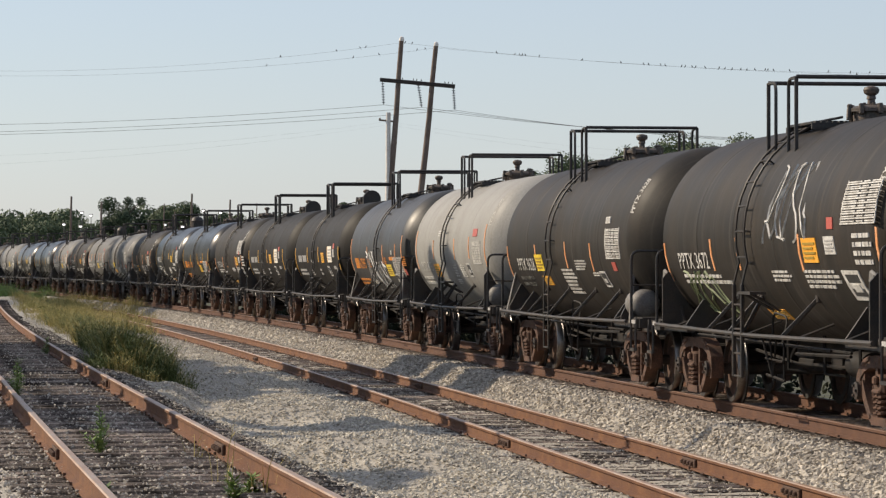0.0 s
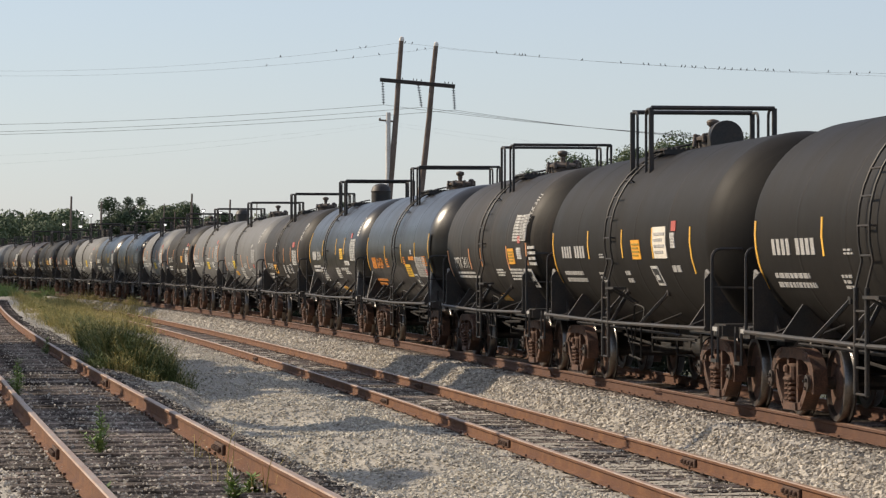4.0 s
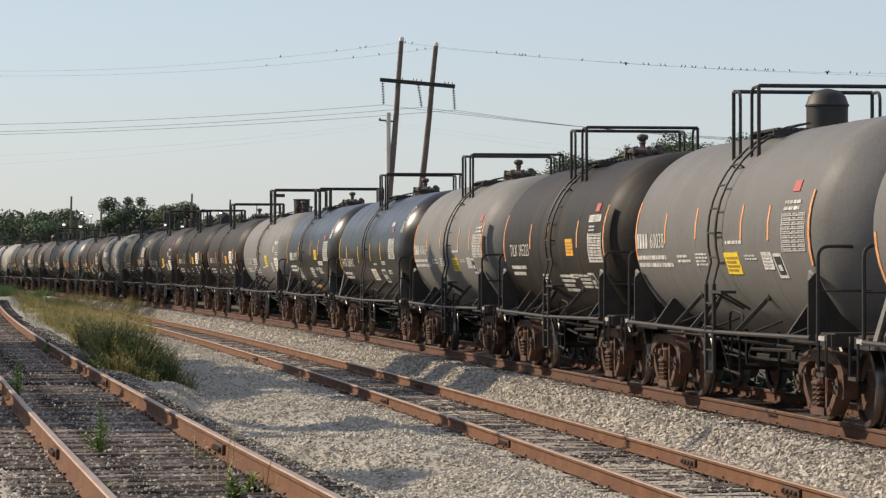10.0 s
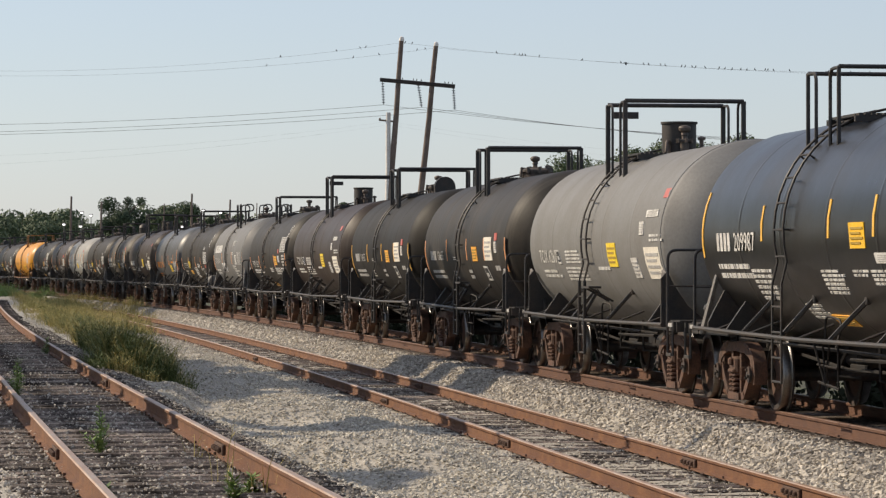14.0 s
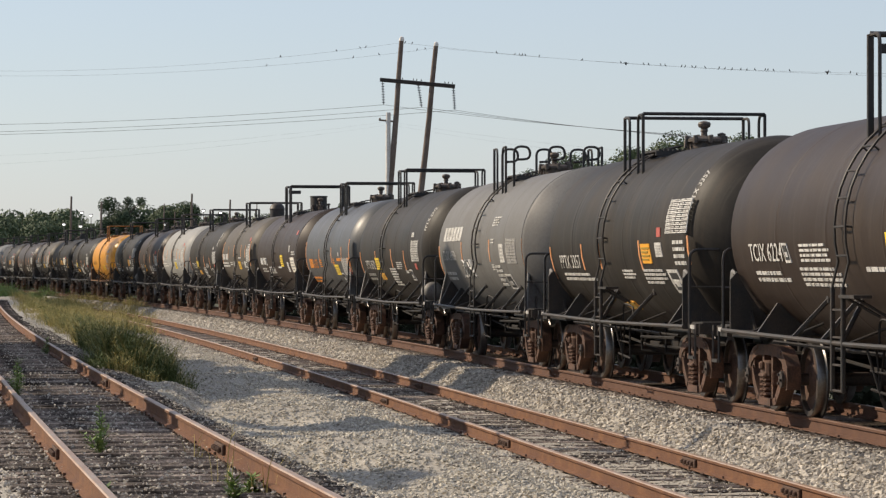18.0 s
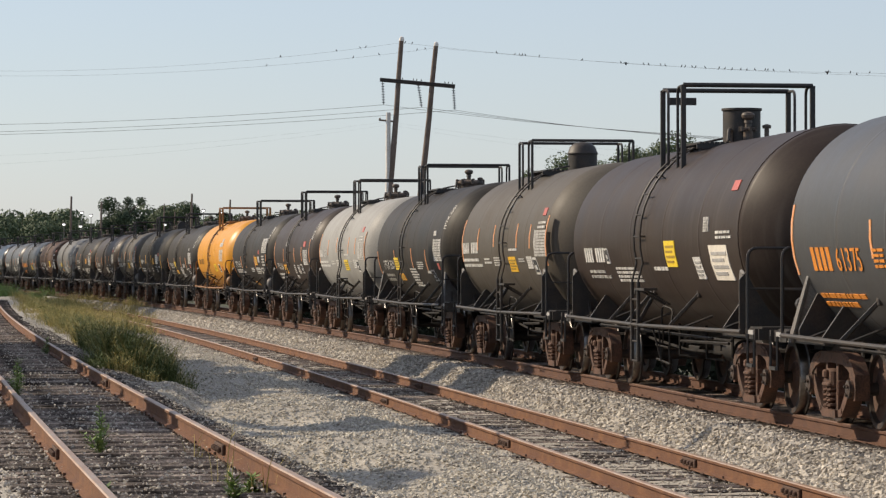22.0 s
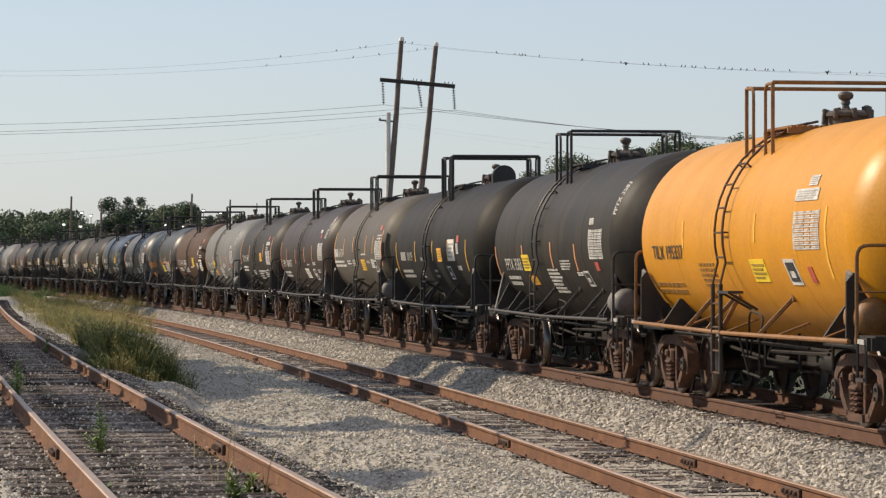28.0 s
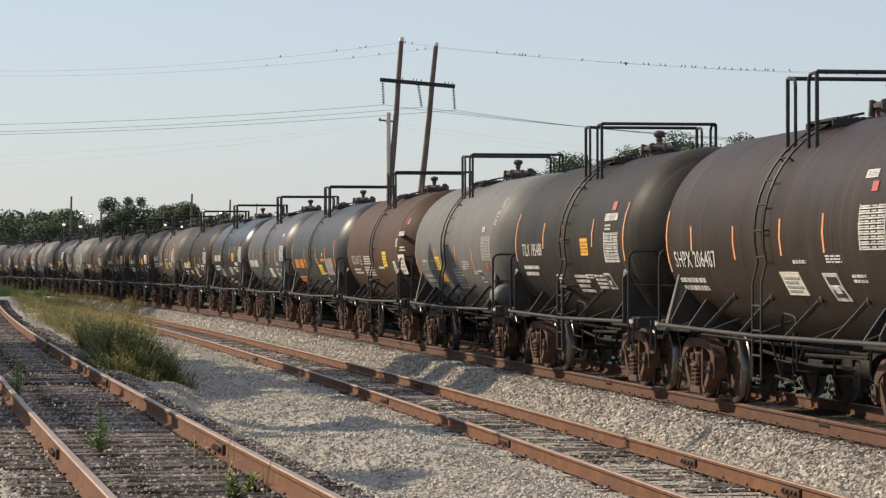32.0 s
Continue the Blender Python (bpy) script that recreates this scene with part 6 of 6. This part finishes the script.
# ---- birds on the wires ----
def bird_mesh():
    b = Build()
    b.lathe([(-0.16, 0.012), (-0.10, 0.03), (-0.04, 0.055), (0.04, 0.058), (0.09, 0.035), (0.12, 0.01)], "x", 10, (0, 0, 0.10))
    b.lathe([(0.085, 0.01), (0.10, 0.033), (0.135, 0.036), (0.16, 0.015), (0.19, 0.003)], "x", 8, (0, 0, 0.15))
    b.box(-0.2, 0, 0.075, 0.14, 0.035, 0.012)
    for s in (-1, 1):
        b.tube([(0.01, s * 0.018, 0.06), (0.01, s * 0.018, 0.0)], 0.006, 4)
    tilt = Matrix.Rotation(radians(-48), 3, "Y")
    b.v = [tuple((tilt @ (Vector(p) - Vector((0, 0, 0.06))) if p[2] > 0.061 else Vector(p) - Vector((0, 0, 0.06))) * 0.66 + Vector((0, 0, 0.043))) for p in b.v]
    return b.mesh("bird", BIRD, 50)


def on_wire(runs, x):
    for a, c, sag in runs:
        best = None
        for i in range(400):
            t = i / 400
            p = a.lerp(c, t) - Vector((0, 0, sag * 4 * t * (1 - t)))
            e = abs(p.x / p.y * 1000 - x)
            if best is None or e < best[0]:
                best = (e, p)
        if best[0] < 0.8:
            return best[1]


_rng = random.Random(8)
PERCHED = [-56.5, -52.2, -34.4, -28.9, -26.9, -24.7, -20.7, -12, -10, -8.3, -5.5, 17, 23.3, 24.4, 25.5, 26.3, 31, 44.7, 57.1, 64.7, 66, 69.8, 71.6, 76.9, 78, 80.2, 81.5, 84.2, 88.7, 90.7, 93.3, 95.8, 98, 100.5, 103.6, 104.4, 106.5, 111.6, 124.2, 131, 133.3, 137.5]
_bird = bird_mesh()
for x in PERCHED:
    p = on_wire(SHIELD_B if _rng.random() < 0.3 else SHIELD, x)
    if p is not None:
        ob = new("bird", _bird)
        ob.matrix_basis = Matrix.LocRotScale(p + Vector((0, 0, 0.01)), Euler((0, 0, _rng.choice((0.4, 2.6, 3.6, 5.7)) + _rng.uniform(-0.4, 0.4))), None)
        tagged(ob, "small dark bird perched on a wire", "bird", "birds on the wires")

for x in (-13.0, -9.5, -8.4, -7.0, 0.6, 1.8, 3.0):
    ob = new("bird", _bird)
    q = px(x, 59.0 - (x + 8.2) * 0.09)
    ob.matrix_basis = Matrix.LocRotScale(q + Vector((0, -0.22, 0.16)), Euler((0, 0, _rng.uniform(0, 6.28))), None)
    tagged(ob, "small dark bird perched on a timber crossarm", "bird", "birds on the crossarm")

# ---- far poles and floodlights ----
for x, top, r in ((-119.5, 22.5, 0.17), (-109.8, 20.8, 0.16), (-80.7, 23.4, 0.16), (-68.4, 21.5, 0.15), (-89.6, 20.2, 0.09), (-86.2, 17.6, 0.09), (-59.8, 20.4, 0.08)):
    y = 330.0
    power_pole(Vector((x * y / 1000, y, EYE[2] + top * y / 1000)), Vector((x * y / 1000 - 0.3, y, -1.0)), r, WOOD_POLE, "distant dark timber utility pole")
LAMP = bpy.data.materials.new("floodlight_glass")
LAMP.use_nodes = True
LAMP.node_tree.nodes["Principled BSDF"].inputs["Emission Color"].default_value = (1, 0.97, 0.92, 1)
LAMP.node_tree.nodes["Principled BSDF"].inputs["Emission Strength"].default_value = 2.2
for x, h in ((-122, 13.5), (-116.6, 12.9), (-116.2, 17.3), (-113.3, 16.4), (-89.5, 13.4), (-83.8, 12.8), (-77.1, 18.0), (-71.6, 17.3)):
    y = 345.0
    t = tagged(new("floodlight"), "lit yard floodlight on a slim mast", "floodlight", "yard floodlights")
    t.matrix_basis = pose(x * y / 1000, y, -1.0)
    hz = EYE[2] + h * y / 1000 + 1.0
    part("mast", Build().tube([(0, 0.2, 0), (0, 0.2, hz)], 0.06, 6, 0, 0.04).mesh("mast", GREY_STEEL), t)
    part("housing", Build().box(0, 0.1, hz, 0.42, 0.22, 0.28, Matrix.Rotation(0.4, 3, "X"), 0, 0.04).mesh("housing", GREY_STEEL), t)
    part("lens", Build().box(0, -0.06, hz - 0.03, 0.30, 0.06, 0.16, Matrix.Rotation(0.4, 3, "X"), 0, 0.02).mesh("lens", LAMP), t, label="bright glowing lens")


# ---- two birds that fly in and settle on the wire ----
def flying_bird():
    t = tagged(new("flying_bird"), "small dark bird flying in to the wire", "bird", "birds flying in")
    b = Build()
    b.lathe([(-0.16, 0.012), (-0.10, 0.03), (-0.04, 0.05), (0.04, 0.052), (0.10, 0.035), (0.16, 0.03), (0.20, 0.004)], "x", 10, (0, 0, 0.06))
    b.box(-0.2, 0, 0.06, 0.14, 0.05, 0.012)
    part("body", b.mesh("body", BIRD, 50), t)
    wings = []
    for side in (-1, 1):
        w = Build().plate([(-0.06, 0.0), (0.07, 0.0), (0.05, 0.12), (-0.02, 0.24), (-0.07, 0.12)], 0.012, lambda u, v, k: Vector((u, side * v, k)))
        o = part("wing", w.mesh("wing", BIRD, 30), t)
        o.matrix_parent_inverse = Matrix.Translation((0, side * 0.03, 0.08))
        wings.append((o, side))
    return t, wings


FLYERS = [flying_bird(), flying_bird()]


# ---- what moves ----
SPEED_T, SPEED_V = (4, 12, 20, 28), (14.286, 14.160, 14.035, 14.023)
_T = np.arange(0, 32.001, 0.01)
_D = np.concatenate([[0], np.cumsum(np.interp(_T[:-1] + 0.005, SPEED_T, SPEED_V) * 0.01)])


def travelled(t):
    return float(np.interp(t, _T, _D))


def car_pose(s, half, t):
    """Both trucks stand on the curve; the car is the chord between them."""
    c, x = s - half - travelled(t), half - 0.8
    a, b = main_line(c + x)[0], main_line(c - x)[0]
    m, d = (a + b) / 2, b - a
    return pose(m.x, m.y, 0, 0, 0, math.degrees(math.atan2(d.y, d.x)))


def motions():
    for car, s, half in TRAIN:
        walk(car, [(t, car_pose(s, half, t)) for t in range(33)])
    flights = (((0.0, 253, 158), (8.3, 92, 91.9), (9.0, 75.6, 86.1), (9.5, 70.2, 81.0), (9.8, 69.0, None)),
               ((0.0, 331, 113), (8.6, 161.9, 83.2), (9.0, 152.1, 80.6), (9.3, 147.2, 79.1), (9.6, 145.0, None)))
    for (bird, wings), flight in zip(FLYERS, flights):
        rows = []
        for t, x, up in flight:  # slopes in thousandths along the line of sight
            p = Vector((x * 0.2136, 250.0, EYE[2] + up * 0.2136)) if up is not None else on_wire(SHIELD, x * 0.8545) + Vector((0, 0, -0.012))
            rows.append((t, pose(p.x, p.y, p.z, 0, 0, 180)))
        walk(bird, rows + [(32.0, rows[-1][1])])
        for wing, side in wings:
            beats = [(0.0, pose(0, 0, 0))] + [(7.0 + k * 0.1, pose(0, 0, 0, 32 * side * (1 if k % 2 else -1))) for k in range(27)]
            walk(wing, beats + [(9.9, pose(0, 0, 0, -75 * side)), (32.0, pose(0, 0, 0, -75 * side))])
    first, radius = WHEELSETS[0], 0.457
    turns = [i / 30 for i in range(961)]
    walk(first, [(t, pose(0, 0, 0, 0, math.degrees(travelled(t) / radius), 0)) for t in turns])
    keys = first.animation_data
    for w in WHEELSETS[1:]:  # all wheels roll alike
        w.rotation_mode = "QUATERNION"
        w.animation_data_create().action = keys.action
        w.animation_data.action_slot = keys.action_slot


motions()
